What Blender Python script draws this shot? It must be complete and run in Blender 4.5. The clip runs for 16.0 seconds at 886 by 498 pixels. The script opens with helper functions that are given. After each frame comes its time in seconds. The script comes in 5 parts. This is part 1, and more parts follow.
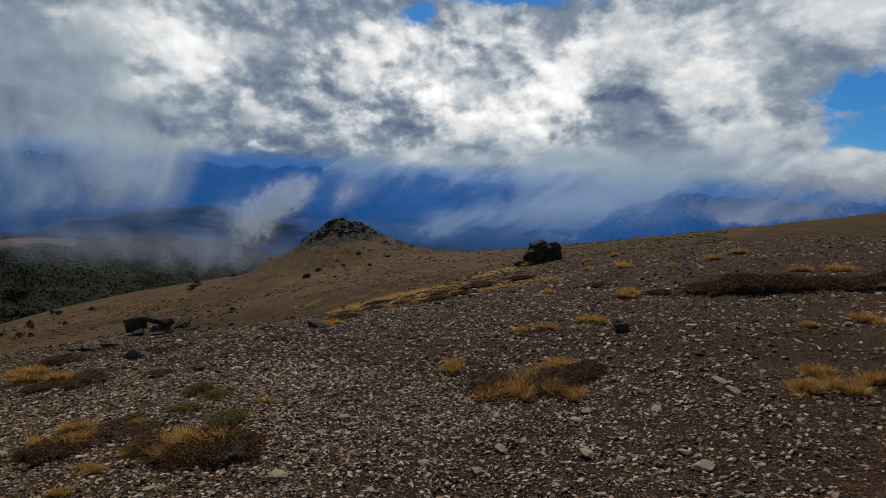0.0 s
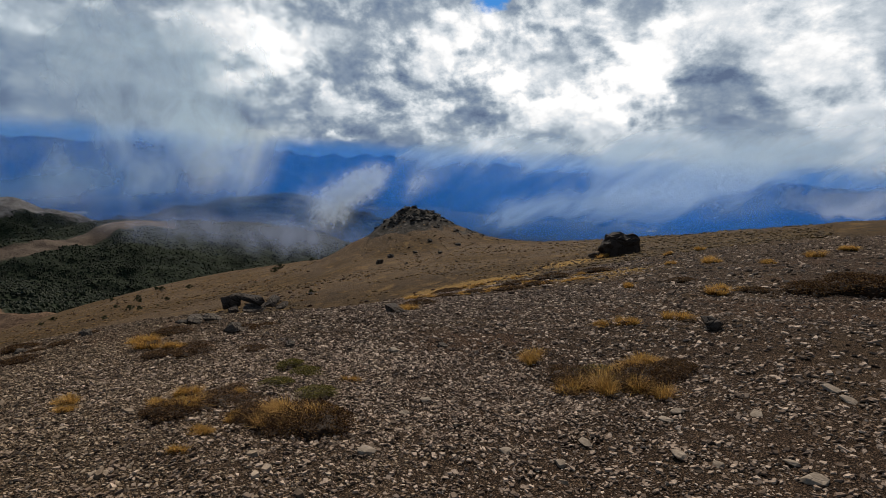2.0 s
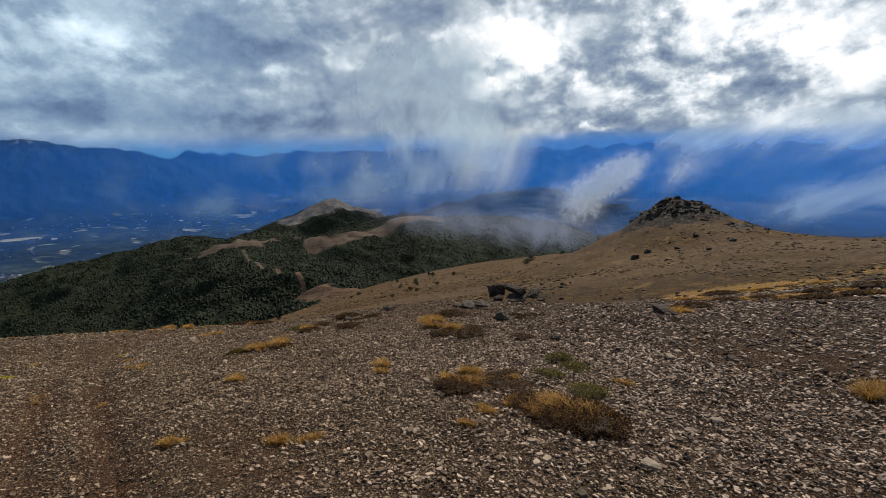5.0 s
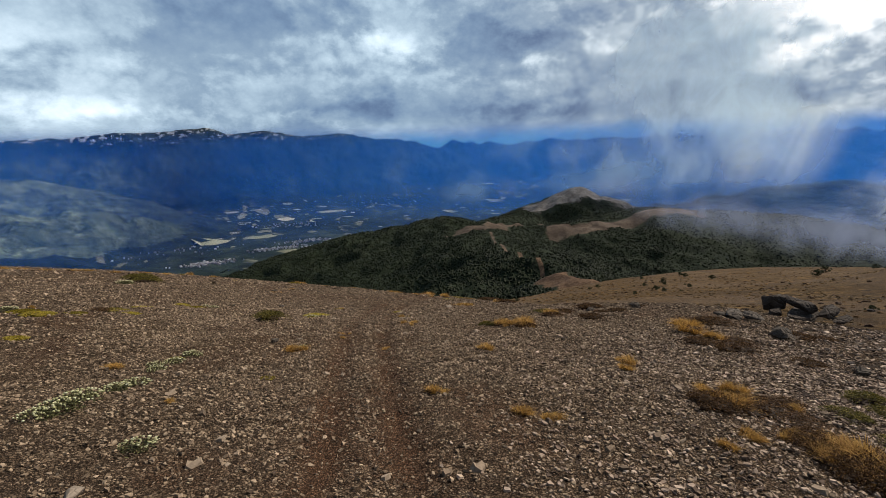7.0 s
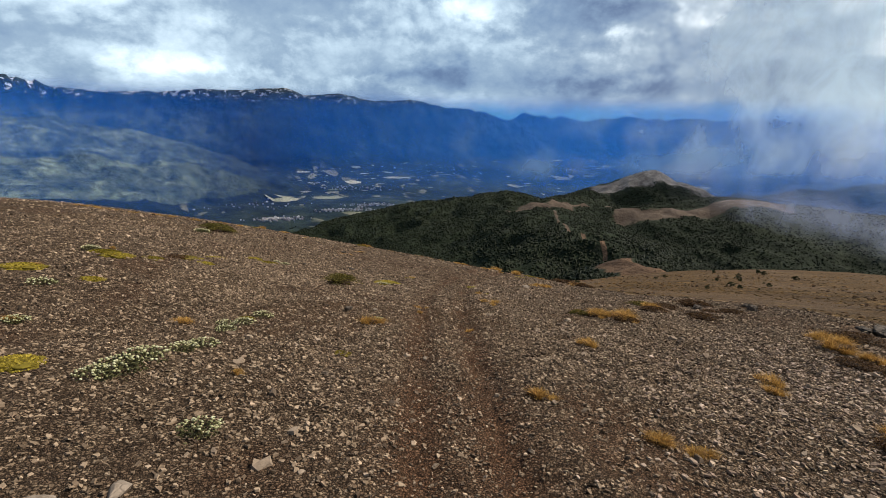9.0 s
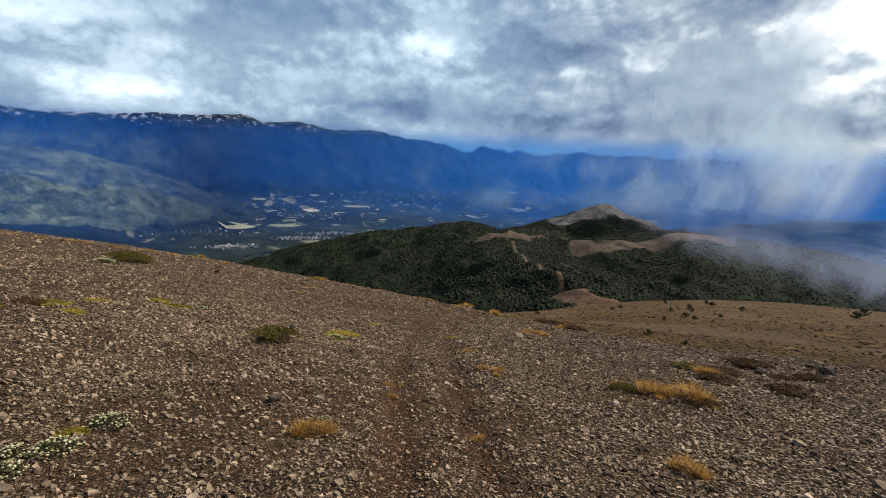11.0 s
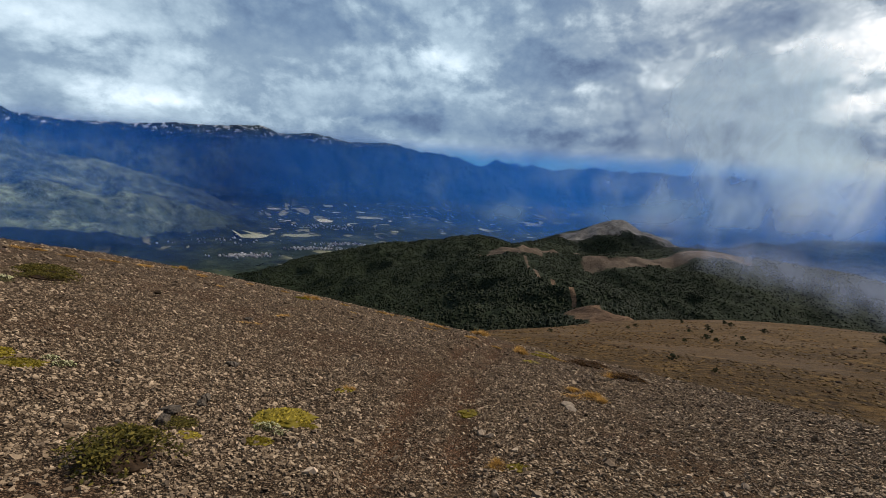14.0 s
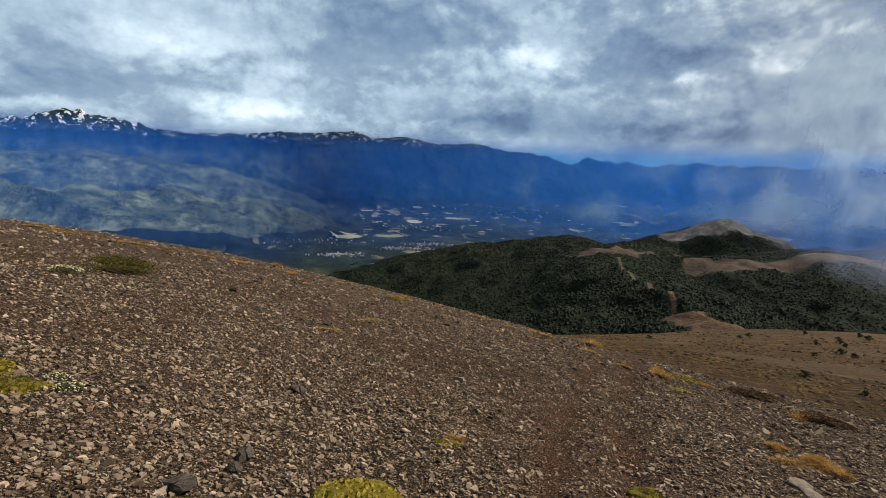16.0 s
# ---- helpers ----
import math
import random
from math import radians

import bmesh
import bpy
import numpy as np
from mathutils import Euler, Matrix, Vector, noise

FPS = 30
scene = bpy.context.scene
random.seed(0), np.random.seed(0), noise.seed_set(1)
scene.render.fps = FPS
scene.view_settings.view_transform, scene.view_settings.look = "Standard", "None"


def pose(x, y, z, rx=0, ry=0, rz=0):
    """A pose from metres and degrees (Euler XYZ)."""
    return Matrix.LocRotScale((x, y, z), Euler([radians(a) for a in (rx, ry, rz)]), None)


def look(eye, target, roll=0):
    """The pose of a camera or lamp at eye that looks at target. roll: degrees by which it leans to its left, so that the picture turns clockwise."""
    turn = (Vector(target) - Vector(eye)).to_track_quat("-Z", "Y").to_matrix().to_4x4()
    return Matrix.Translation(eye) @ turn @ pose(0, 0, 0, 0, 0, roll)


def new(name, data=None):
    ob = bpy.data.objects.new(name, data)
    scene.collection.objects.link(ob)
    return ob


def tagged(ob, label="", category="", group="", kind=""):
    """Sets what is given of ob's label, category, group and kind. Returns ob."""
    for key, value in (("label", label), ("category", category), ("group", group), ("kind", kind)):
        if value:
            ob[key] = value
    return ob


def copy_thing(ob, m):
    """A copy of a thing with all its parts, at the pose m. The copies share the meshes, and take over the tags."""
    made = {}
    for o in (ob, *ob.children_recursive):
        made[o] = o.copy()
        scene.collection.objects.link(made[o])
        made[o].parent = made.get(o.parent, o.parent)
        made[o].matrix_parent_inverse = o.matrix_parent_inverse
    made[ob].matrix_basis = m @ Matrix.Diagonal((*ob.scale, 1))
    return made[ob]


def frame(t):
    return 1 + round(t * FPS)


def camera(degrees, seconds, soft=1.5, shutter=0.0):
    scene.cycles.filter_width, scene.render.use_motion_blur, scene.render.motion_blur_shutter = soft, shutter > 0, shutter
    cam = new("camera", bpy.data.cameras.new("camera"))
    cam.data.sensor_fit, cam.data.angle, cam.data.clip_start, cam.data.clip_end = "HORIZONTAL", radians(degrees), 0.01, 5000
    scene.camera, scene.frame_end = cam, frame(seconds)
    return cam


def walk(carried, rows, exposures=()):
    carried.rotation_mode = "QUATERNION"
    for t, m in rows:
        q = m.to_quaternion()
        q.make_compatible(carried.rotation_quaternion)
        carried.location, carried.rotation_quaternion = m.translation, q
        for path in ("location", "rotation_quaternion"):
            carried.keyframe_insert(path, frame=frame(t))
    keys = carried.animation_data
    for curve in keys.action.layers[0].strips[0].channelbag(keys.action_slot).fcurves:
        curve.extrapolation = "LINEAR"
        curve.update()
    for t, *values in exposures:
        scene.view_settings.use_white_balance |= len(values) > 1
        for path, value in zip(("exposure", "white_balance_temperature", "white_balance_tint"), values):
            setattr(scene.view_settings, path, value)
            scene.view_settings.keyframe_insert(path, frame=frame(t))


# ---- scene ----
# ---- the camera and its walk ----
cam = camera(85.4, 16.0, soft=0.6)
# seconds, x, y, z, yaw, pitch, roll
PATH = [
    (0, -0.000, 0.002, -0.001, -9.50, -7.75, 3.32),
    (0.5, -0.037, -0.002, -0.009, -5.56, -8.21, 3.05),
    (1, -0.060, -0.005, 0.002, -2.70, -8.35, 3.00),
    (1.5, -0.088, -0.002, -0.008, -1.35, -9.06, 3.22),
    (2, -0.140, 0.014, -0.019, -1.20, -9.55, 3.38),
    (2.5, -0.257, 0.039, -0.025, -0.62, -9.98, 3.55),
    (3, -0.292, 0.070, -0.034, 5.30, -10.46, 2.98),
    (3.2, -0.270, 0.080, -0.013, 7.31, -10.40, 2.77),
    (5.3, -0.446, 0.034, -0.028, 33.01, -10.65, -0.93),
    (5.5, -0.471, 0.024, -0.027, 36.20, -10.27, -0.80),
    (6, -0.482, -0.033, -0.019, 43.60, -10.60, -0.21),
    (6.5, -0.469, -0.056, -0.018, 50.35, -11.17, -0.53),
    (7, -0.453, -0.101, -0.022, 57.22, -11.90, -1.44),
    (7.5, -0.552, -0.152, -0.059, 61.88, -12.72, 0.24),
    (8, -0.800, -0.130, -0.104, 62.05, -13.47, 1.18),
    (8.5, -1.075, -0.121, -0.146, 62.75, -15.30, 1.67),
    (8.7, -1.177, -0.114, -0.166, 64.41, -15.55, 1.58),
    (10.8, -3.305, 0.583, -0.642, 61.07, -11.68, 3.16),
    (11, -3.522, 0.670, -0.672, 59.68, -11.47, 3.35),
    (11.5, -4.005, 0.902, -0.782, 57.03, -10.65, 4.09),
    (12, -4.535, 1.161, -0.878, 55.35, -12.39, 4.44),
    (12.5, -4.887, 1.454, -0.940, 55.38, -12.38, 4.37),
    (13, -5.268, 1.659, -0.965, 56.04, -11.22, 4.47),
    (13.5, -5.626, 1.855, -1.003, 60.85, -11.09, 3.94),
    (14, -6.018, 2.102, -1.118, 61.21, -10.03, 4.22),
    (14.5, -6.515, 2.233, -1.282, 63.41, -9.25, 3.46),
    (15, -6.961, 2.305, -1.385, 70.87, -9.97, 2.48),
    (15.5, -7.394, 2.367, -1.482, 71.45, -10.11, 2.46),
    (16, -7.768, 2.511, -1.591, 71.75, -10.59, 2.61),
]
walk(cam, [(t, pose(x, y, z, 90 + pitch, 0, yaw) @ pose(0, 0, 0, 0, 0, roll)) for t, x, y, z, yaw, pitch, roll in PATH],
     exposures=[(0, -0.5), (1.2, -0.42), (2.5, -0.08), (5.3, 0.06), (7.0, 0.12), (8.0, 0.35), (11, 0.27), (12.0, 0.0), (13.0, 0.04), (14.5, 0.04), (15.2, 0.12), (16, 0.12)])

# ---- world and sun ----
SUN_AZ, SUN_EL = -4.0, 45.0   # degrees, left of +y is positive


class Nodes:
    """A short way to write shader nodes."""

    def __init__(self, tree):
        self.tree = tree
        tree.nodes.clear()

    def node(self, kind, inputs=(), **props):
        n = self.tree.nodes.new(kind)
        for key, value in props.items():
            setattr(n, key, value)
        for key, value in dict(inputs).items():
            self.plug(n.inputs[key], value)
        return n

    def plug(self, socket, value):
        if isinstance(value, bpy.types.NodeSocket):
            self.tree.links.new(value, socket)
        elif isinstance(value, tuple) and len(value) == 3 and socket.type == "RGBA":
            socket.default_value = (*value, 1)
        else:
            socket.default_value = value

    def math(self, op, a, b=0.0, c=0.0, clamp=False):
        return self.node("ShaderNodeMath", {0: a, 1: b, 2: c}, operation=op, use_clamp=clamp).outputs[0]

    def noise(self, vector, scale, detail=4.0, rough=0.55, distortion=0.0):
        return self.node("ShaderNodeTexNoise", {"Vector": vector, "Scale": scale, "Detail": detail, "Roughness": rough,
                                                "Distortion": distortion}).outputs["Fac"]

    def voronoi(self, vector, scale, feature="F1", out="Distance", rand=1.0):
        return self.node("ShaderNodeTexVoronoi", {"Vector": vector, "Scale": scale, "Randomness": rand}, feature=feature).outputs[out]

    def ramp(self, fac, stops):
        n = self.node("ShaderNodeValToRGB", {"Fac": fac})
        e = n.color_ramp.elements
        while len(e) < len(stops):
            e.new(0.5)
        for el, (at, col) in zip(e, stops):
            el.position, el.color = at, (*col, 1) if isinstance(col, tuple) else (col, col, col, 1)
        return n.outputs["Color"]

    def span(self, value, a, b, lo=0.0, hi=1.0, smooth=True):
        return self.node("ShaderNodeMapRange", {"Value": value, "From Min": a, "From Max": b, "To Min": lo, "To Max": hi},
                         interpolation_type="SMOOTHSTEP" if smooth else "LINEAR").outputs["Result"]

    def mix(self, fac, a, b, blend="MIX"):
        n = self.node("ShaderNodeMix", data_type="RGBA", blend_type=blend)
        self.plug(n.inputs[0], fac), self.plug(n.inputs[6], a), self.plug(n.inputs[7], b)
        return n.outputs[2]

    def bump(self, height, strength, distance, normal=None):
        n = self.node("ShaderNodeBump", {"Height": height, "Strength": strength, "Distance": distance})
        if normal is not None:
            self.plug(n.inputs["Normal"], normal)
        return n.outputs["Normal"]

    def blob(self, u, v, cu, cv, wu, wv):
        """A soft oval in the plane of u and v: 1 in its middle, 0 far off."""
        a = self.math("DIVIDE", self.math("SUBTRACT", u, cu), wu)
        b = self.math("DIVIDE", self.math("SUBTRACT", v, cv), wv)
        q = self.math("ADD", self.math("MULTIPLY", a, a), self.math("MULTIPLY", b, b))
        return self.math("POWER", 2.718, self.math("MULTIPLY", q, -1.0))


def build_world():
    world = bpy.data.worlds.new("overcast_sky")
    world.use_nodes = True
    scene.world = world
    n = Nodes(world.node_tree)
    way = n.node("ShaderNodeTexCoord").outputs["Generated"]
    xyz = n.node("ShaderNodeSeparateXYZ", {0: way}).outputs
    el = n.math("MULTIPLY", n.math("ARCSINE", xyz[2]), 57.2958)
    az = n.math("MULTIPLY", n.math("ARCTAN2", n.math("MULTIPLY", xyz[0], -1.0), xyz[1]), 57.2958)
    # soft sheets of cloud everywhere, and heaped billows, lit along their upper edges, round the hidden sun
    def cloud_mass(up, across):
        at = n.node("ShaderNodeCombineXYZ", {0: n.math("MULTIPLY", n.math("ADD", az, across), 0.060), 1: n.math("MULTIPLY", n.math("ADD", el, up), 0.082), 2: 0.0}).outputs[0]
        return n.span(n.noise(at, 1.5, 10.0, 0.55, 0.15), 0.40, 0.58)

    place = n.node("ShaderNodeCombineXYZ", {0: n.math("MULTIPLY", az, 0.060), 1: n.math("MULTIPLY", el, 0.085), 2: 0.0}).outputs[0]
    fine = n.noise(place, 3.6, 10.0, 0.62, 0.3)
    soft = n.noise(place, 0.95, 6.0, 0.50, 0.35)
    mass = cloud_mass(0.0, 0.0)
    lit = n.math("SUBTRACT", mass, cloud_mass(0.9, -0.5))
    puffs = n.node("ShaderNodeTexVoronoi", {"Vector": place, "Scale": 6.5, "Detail": 4.0, "Roughness": 0.6, "Smoothness": 0.35}, feature="SMOOTH_F1").outputs["Distance"]
    heaped = n.math("ADD", 0.40, n.math("MULTIPLY", n.blob(az, el, -8.0, 10.0, 38.0, 11.0), 0.75))
    u = n.math("ADD", az, n.math("MULTIPLY", n.math("SUBTRACT", fine, 0.5), 13.0))
    v = n.math("ADD", el, n.math("MULTIPLY", n.math("SUBTRACT", fine, 0.5), 5.0))
    tone = n.math("ADD", n.span(az, 40.0, 80.0, 0.48, 0.50), n.math("MULTIPLY", n.math("SUBTRACT", soft, 0.5), 0.36))
    relief = n.math("ADD", n.math("MULTIPLY", lit, 0.30), n.math("MULTIPLY", n.math("SUBTRACT", mass, 0.42), 0.40))
    relief = n.math("ADD", relief, n.math("MULTIPLY", n.math("SUBTRACT", 0.5, puffs), 0.26))
    tone = n.math("ADD", tone, n.math("MULTIPLY", relief, heaped))
    tone = n.math("ADD", tone, n.math("MULTIPLY", n.math("SUBTRACT", fine, 0.5), 0.10))
    # grey cloud added overhead, above the view, to weaken the fill light
    tone = n.math("SUBTRACT", tone, n.span(el, 20.0, 55.0, 0.0, 0.30))
    # where the cover is thin (brighter) and thick (darker): azimuth, elevation, widths, change
    round_the_sun = ((13.9, 11.9, 9.3, 3.3, 0.52), (22.0, 7.3, 3.4, 2.2, 0.30), (-6.3, 13.0, 6.9, 3.9, 0.36), (-14.1, 9.7, 8.8, 3.5, 0.34), (-21.7, 10.3, 4.4, 4.9, 0.30),
                     (5.0, 5.5, 5.9, 1.9, 0.25), (-1.7, 3.3, 4.6, 1.3, 0.40), (10.6, 2.5, 2.9, 0.6, 0.50), (-22.1, 16.2, 10.1, 2.0, 0.26), (30.5, 11.4, 4.9, 1.5, 0.15),
                     (5.8, 10.0, 5.8, 2.6, -0.26), (32.9, 8.0, 7.2, 3.0, -0.20), (-28.6, 12.3, 3.4, 2.3, -0.36), (11.4, 9.0, 3.1, 1.8, -0.22), (-11.4, 4.1, 3.8, 1.3, -0.34),
                     (26.8, 4.3, 11.2, 1.4, -0.22), (-9.0, 12.0, 26.0, 8.0, 0.30), (19.3, 10.6, 4.2, 4.1, 0.46))
    to_the_right = ((-39.5, 4.0, 5.0, 1.8, 0.30), (-48.0, 3.6, 6.0, 1.5, 0.36), (-38.0, 12.0, 8.0, 6.0, 0.24), (-44.0, 16.0, 9.0, 4.0, 0.26), (-60.0, 20.0, 12.0, 10.0, 0.2),
                    (-24.0, 4.6, 7.0, 1.6, -0.08))
    over_the_valley = ((62.4, 11.2, 3.7, 1.7, 0.26), (46.5, 8.9, 3.1, 1.1, 0.24), (40.7, 10.8, 2.7, 1.0, 0.24), (27.6, 12.8, 2.8, 1.0, 0.30), (33.6, 12.5, 1.6, 0.6, 0.30),
                       (100.6, 9.7, 6.8, 3.0, 0.26), (92.9, 4.5, 9.6, 1.3, 0.34), (63.1, 11.4, 6.1, 2.3, 0.12), (86.4, 7.3, 3.7, 1.8, 0.15), (111.5, 3.4, 5.0, 0.8, 0.34),
                       (72.3, 3.6, 5.0, 0.6, 0.24), (53.1, 12.0, 12.2, 2.7, -0.12), (25.8, 10.3, 3.6, 2.0, -0.15), (62.0, 4.2, 19.1, 1.5, -0.16), (36.8, 4.1, 13.0, 1.5, -0.16),
                       (110.3, 7.8, 3.3, 2.8, -0.10), (58.3, 5.5, 11.6, 2.4, -0.12), (77.8, 13.7, 9.5, 2.2, -0.10))
    for caz, cel, waz, wel, change in round_the_sun + to_the_right + over_the_valley:
        tone = n.math("ADD", tone, n.math("MULTIPLY", n.blob(u, v, caz, cel, waz, wel), 0.86 * change))
    cloud = n.ramp(tone, [(0.08, (0.13, 0.18, 0.29)), (0.26, (0.215, 0.285, 0.40)), (0.44, (0.33, 0.40, 0.49)), (0.59, (0.53, 0.60, 0.67)),
                          (0.75, (0.80, 0.85, 0.90)), (0.90, (1.0, 1.0, 1.0))])
    cloud = n.node("ShaderNodeVectorMath", {0: cloud, "Scale": n.span(tone, 0.74, 1.30, 1.0, 1.45)}, operation="SCALE").outputs[0]
    cool = n.mix(n.span(az, 30.0, 62.0), (1.0, 1.0, 1.0), (0.86, 0.99, 1.07))
    cloud = n.mix(1.0, cloud, cool, "MULTIPLY")
    # blue gaps in the cloud
    sky = n.node("ShaderNodeTexSky", sky_type="NISHITA", sun_disc=False, sun_elevation=radians(SUN_EL), sun_rotation=radians(-SUN_AZ),
                 altitude=1500.0).outputs[0]
    blue = n.mix(1.0, sky, (0.02, 0.062, 0.105), "MULTIPLY")
    gap = n.math("ADD", n.math("ADD", n.blob(az, el, -49.0, 9.2, 4.6, 2.8), n.blob(az, el, -53.0, 6.0, 5.0, 1.6)),
                 n.math("ADD", n.blob(az, el, -17.0, 20.5, 9.0, 2.0), n.math("MULTIPLY", n.blob(az, el, -5.0, 18.0, 3.0, 1.6), 0.8)))
    gap = n.span(n.math("ADD", gap, n.math("MULTIPLY", n.math("SUBTRACT", fine, 0.5), 1.9)), 0.40, 0.85)
    colour = n.mix(gap, cloud, blue)
    # hazy blue air under the base of the cloud
    base = n.math("ADD", el, n.math("MULTIPLY", n.math("SUBTRACT", fine, 0.5), 3.0))
    clear = n.mix(n.blob(az, el, 55.0, 1.5, 13.0, 3.0), (0.10, 0.21, 0.40), (0.15, 0.42, 0.64))
    low = n.math("ADD", base, n.math("ADD", n.span(az, 62.0, 74.0, 0.0, 0.8), n.span(az, 36.0, 46.0, 0.0, 0.9)))
    colour = n.mix(n.span(low, 2.9, 1.2), colour, clear)
    back = n.node("ShaderNodeBackground", {"Color": colour, "Strength": 1.0}).outputs[0]
    n.node("ShaderNodeOutputWorld", {"Surface": back})


build_world()
sun = bpy.data.lights.new("sun", "SUN")
sun.energy, sun.angle, sun.color = 6.0, radians(0.7), (1.0, 0.92, 0.80)
sun_ob = new("sun", sun)
sun_ob.matrix_world = look((0, 0, 0), (math.sin(radians(SUN_AZ)) * math.cos(radians(SUN_EL)), -math.cos(radians(SUN_AZ)) * math.cos(radians(SUN_EL)),
                                       -math.sin(radians(SUN_EL))))


# ---- the shape of the land ----
def hash2(ix, iy, seed):
    h = (ix.astype(np.int64) * 374761393 + iy.astype(np.int64) * 668265263 + seed * 974711) & 0xFFFFFFFF
    h = ((h ^ (h >> 13)) * 1274126177) & 0xFFFFFFFF
    return ((h ^ (h >> 16)) & 0xFFFF) / 65535.0


def value_noise(x, y, seed):
    x0, y0 = np.floor(x), np.floor(y)
    u, v = x - x0, y - y0
    u, v = u * u * (3 - 2 * u), v * v * (3 - 2 * v)
    a, b = hash2(x0, y0, seed), hash2(x0 + 1, y0, seed)
    c, d = hash2(x0, y0 + 1, seed), hash2(x0 + 1, y0 + 1, seed)
    return (a * (1 - u) + b * u) * (1 - v) + (c * (1 - u) + d * u) * v - 0.5


def fbm(x, y, octaves=4, seed=0, gain=0.5):
    total, amp = 0.0, 1.0
    for k in range(octaves):
        total = total + amp * value_noise(x, y, seed + 17 * k)
        x, y, amp = x * 2.03 + 5.1, y * 2.03 - 3.7, amp * gain
    return total


def step(a, b, x):
    t = np.clip((x - a) / (b - a), 0, 1)
    return t * t * (3 - 2 * t)


def cubic(c, u, v):
    return (c[0] + c[1] * u + c[2] * v + c[3] * u * u + c[4] * u * v + c[5] * v * v
            + c[6] * u ** 3 + c[7] * u * u * v + c[8] * u * v * v + c[9] * v ** 3)


NEAR_HILL = (-1.638, 0.732, -0.8463, -0.3402, 0.7917, -0.6554, -0.0276, 0.0938, -0.0718, 0.0689)
BROWN_SLOPE = (-4.328, 23.601, -15.48, -6.62, -4.889, 0.033, 0.405, 1.214, 0.543, -0.033)
TRAIL = ((2.0, -1.4), (-1.0, 0.0), (-2.97, 0.9), (-4.1, 1.36), (-6.3, 2.3), (-8.3, 3.3), (-9.9, 4.25), (-11.5, 5.4), (-14.2, 7.8), (-18.0, 11.2), (-24.0, 16.0))
KNOB = (-7.0, 135.0)


def polar(az, r):
    return -math.sin(radians(az)) * r, math.cos(radians(az)) * r


def spine(rows):
    """A crest line from rows of azimuth, distance and angle above the horizon."""
    return [(*polar(az, r), r * math.tan(radians(el))) for az, r, el in rows]


# crest, slope of the flanks, width of the rounded top
CRESTS = (
    (spine([(40, 560, -15.2), (44.3, 640, -14.8), (45.3, 800, -13.2), (50.2, 1060, -11.4), (53.3, 1500, -8.9), (57.5, 1750, -8.0),
            (65.3, 1800, -9.4), (73.4, 1850, -11.2), (82.8, 1950, -13.8)]), 0.30, 60.0),
    (spine([(53.3, 1500, -8.9), (48.5, 1900, -7.6), (46.7, 2150, -7.2), (44.6, 2250, -6.0), (41.3, 2300, -4.7), (38.6, 2320, -5.6),
            (36.1, 2350, -6.6)]), 0.42, 30.0),
    (spine([(46.5, 1650, -9.2), (40.0, 1720, -8.5), (33.4, 1850, -6.9), (28.0, 1950, -7.1), (21.8, 1950, -7.1), (18.0, 1950, -7.5),
            (14.9, 1950, -9.0), (11.0, 1950, -10.8)]), 0.30, 80.0),
    (spine([(30.0, 3300, -5.6), (27.0, 3300, -5.0), (21.9, 3250, -4.3), (17.0, 3250, -3.7), (12.0, 3300, -5.2), (8.0, 3300, -6.6)]), 0.22, 60.0),
    (spine([(122, 3700, -0.9), (114, 3750, -0.5), (107, 3800, -0.4), (101, 3850, -0.9), (96, 3750, -2.8), (91, 3800, -4.6), (86, 3850, -6.0)]), 0.30, 40.0),
    (spine([(-70, 4500, 1.4), (-45, 4500, 0.4), (-23, 4450, 0.8), (0, 4500, 0.9), (13.4, 4450, 1.1), (26, 4450, 1.2), (34, 4500, 0.8),
            (46, 4600, 0.7), (54, 4550, 0.9), (60.5, 4520, 1.0), (66, 4500, 1.5), (74, 4450, 2.0), (84, 4400, 2.4), (94, 4450, 1.9), (103, 4500, 1.6),
            (109.5, 4450, 2.6), (114, 4450, 1.9), (125, 4500, 2.0)]), 0.95, 60.0),
)


BARE_CRESTS = (
    (spine([(34, 480, -15), (40, 540, -15), (44.3, 650, -15)]), 26.0),
    (spine([(44.3, 650, -15), (45.3, 800, -13.2), (50.2, 1060, -11.4), (51.5, 1300, -10)]), 4.2),
    (spine([(55.6, 1370, -10.5), (53.3, 1430, -9.2), (51.6, 1440, -9.4), (50.6, 1560, -8.8)]), 44.0),
    (spine([(51.0, 1620, -8.8), (48.0, 1720, -9), (45.0, 1690, -9.2)]), 10.0),
    (spine([(43.5, 1620, -9.2), (40.0, 1650, -8.5), (34.4, 1770, -6.9), (29.5, 1880, -7.1)]), 52.0),
    (spine([(45.5, 2235, -6.2), (41.3, 2290, -4.7), (37.5, 2320, -6.0)]), 120.0),
)


def crest_height(x, y, line, slope, top):
    best = np.full(x.shape, -1e9)
    for (x0, y0, z0), (x1, y1, z1) in zip(line, line[1:]):
        dx, dy = x1 - x0, y1 - y0
        t = np.clip(((x - x0) * dx + (y - y0) * dy) / (dx * dx + dy * dy), 0, 1)
        d = np.hypot(x - x0 - t * dx, y - y0 - t * dy)
        best = np.maximum(best, z0 + t * (z1 - z0) - slope * (np.sqrt(d * d + top * top) - top))
    return best


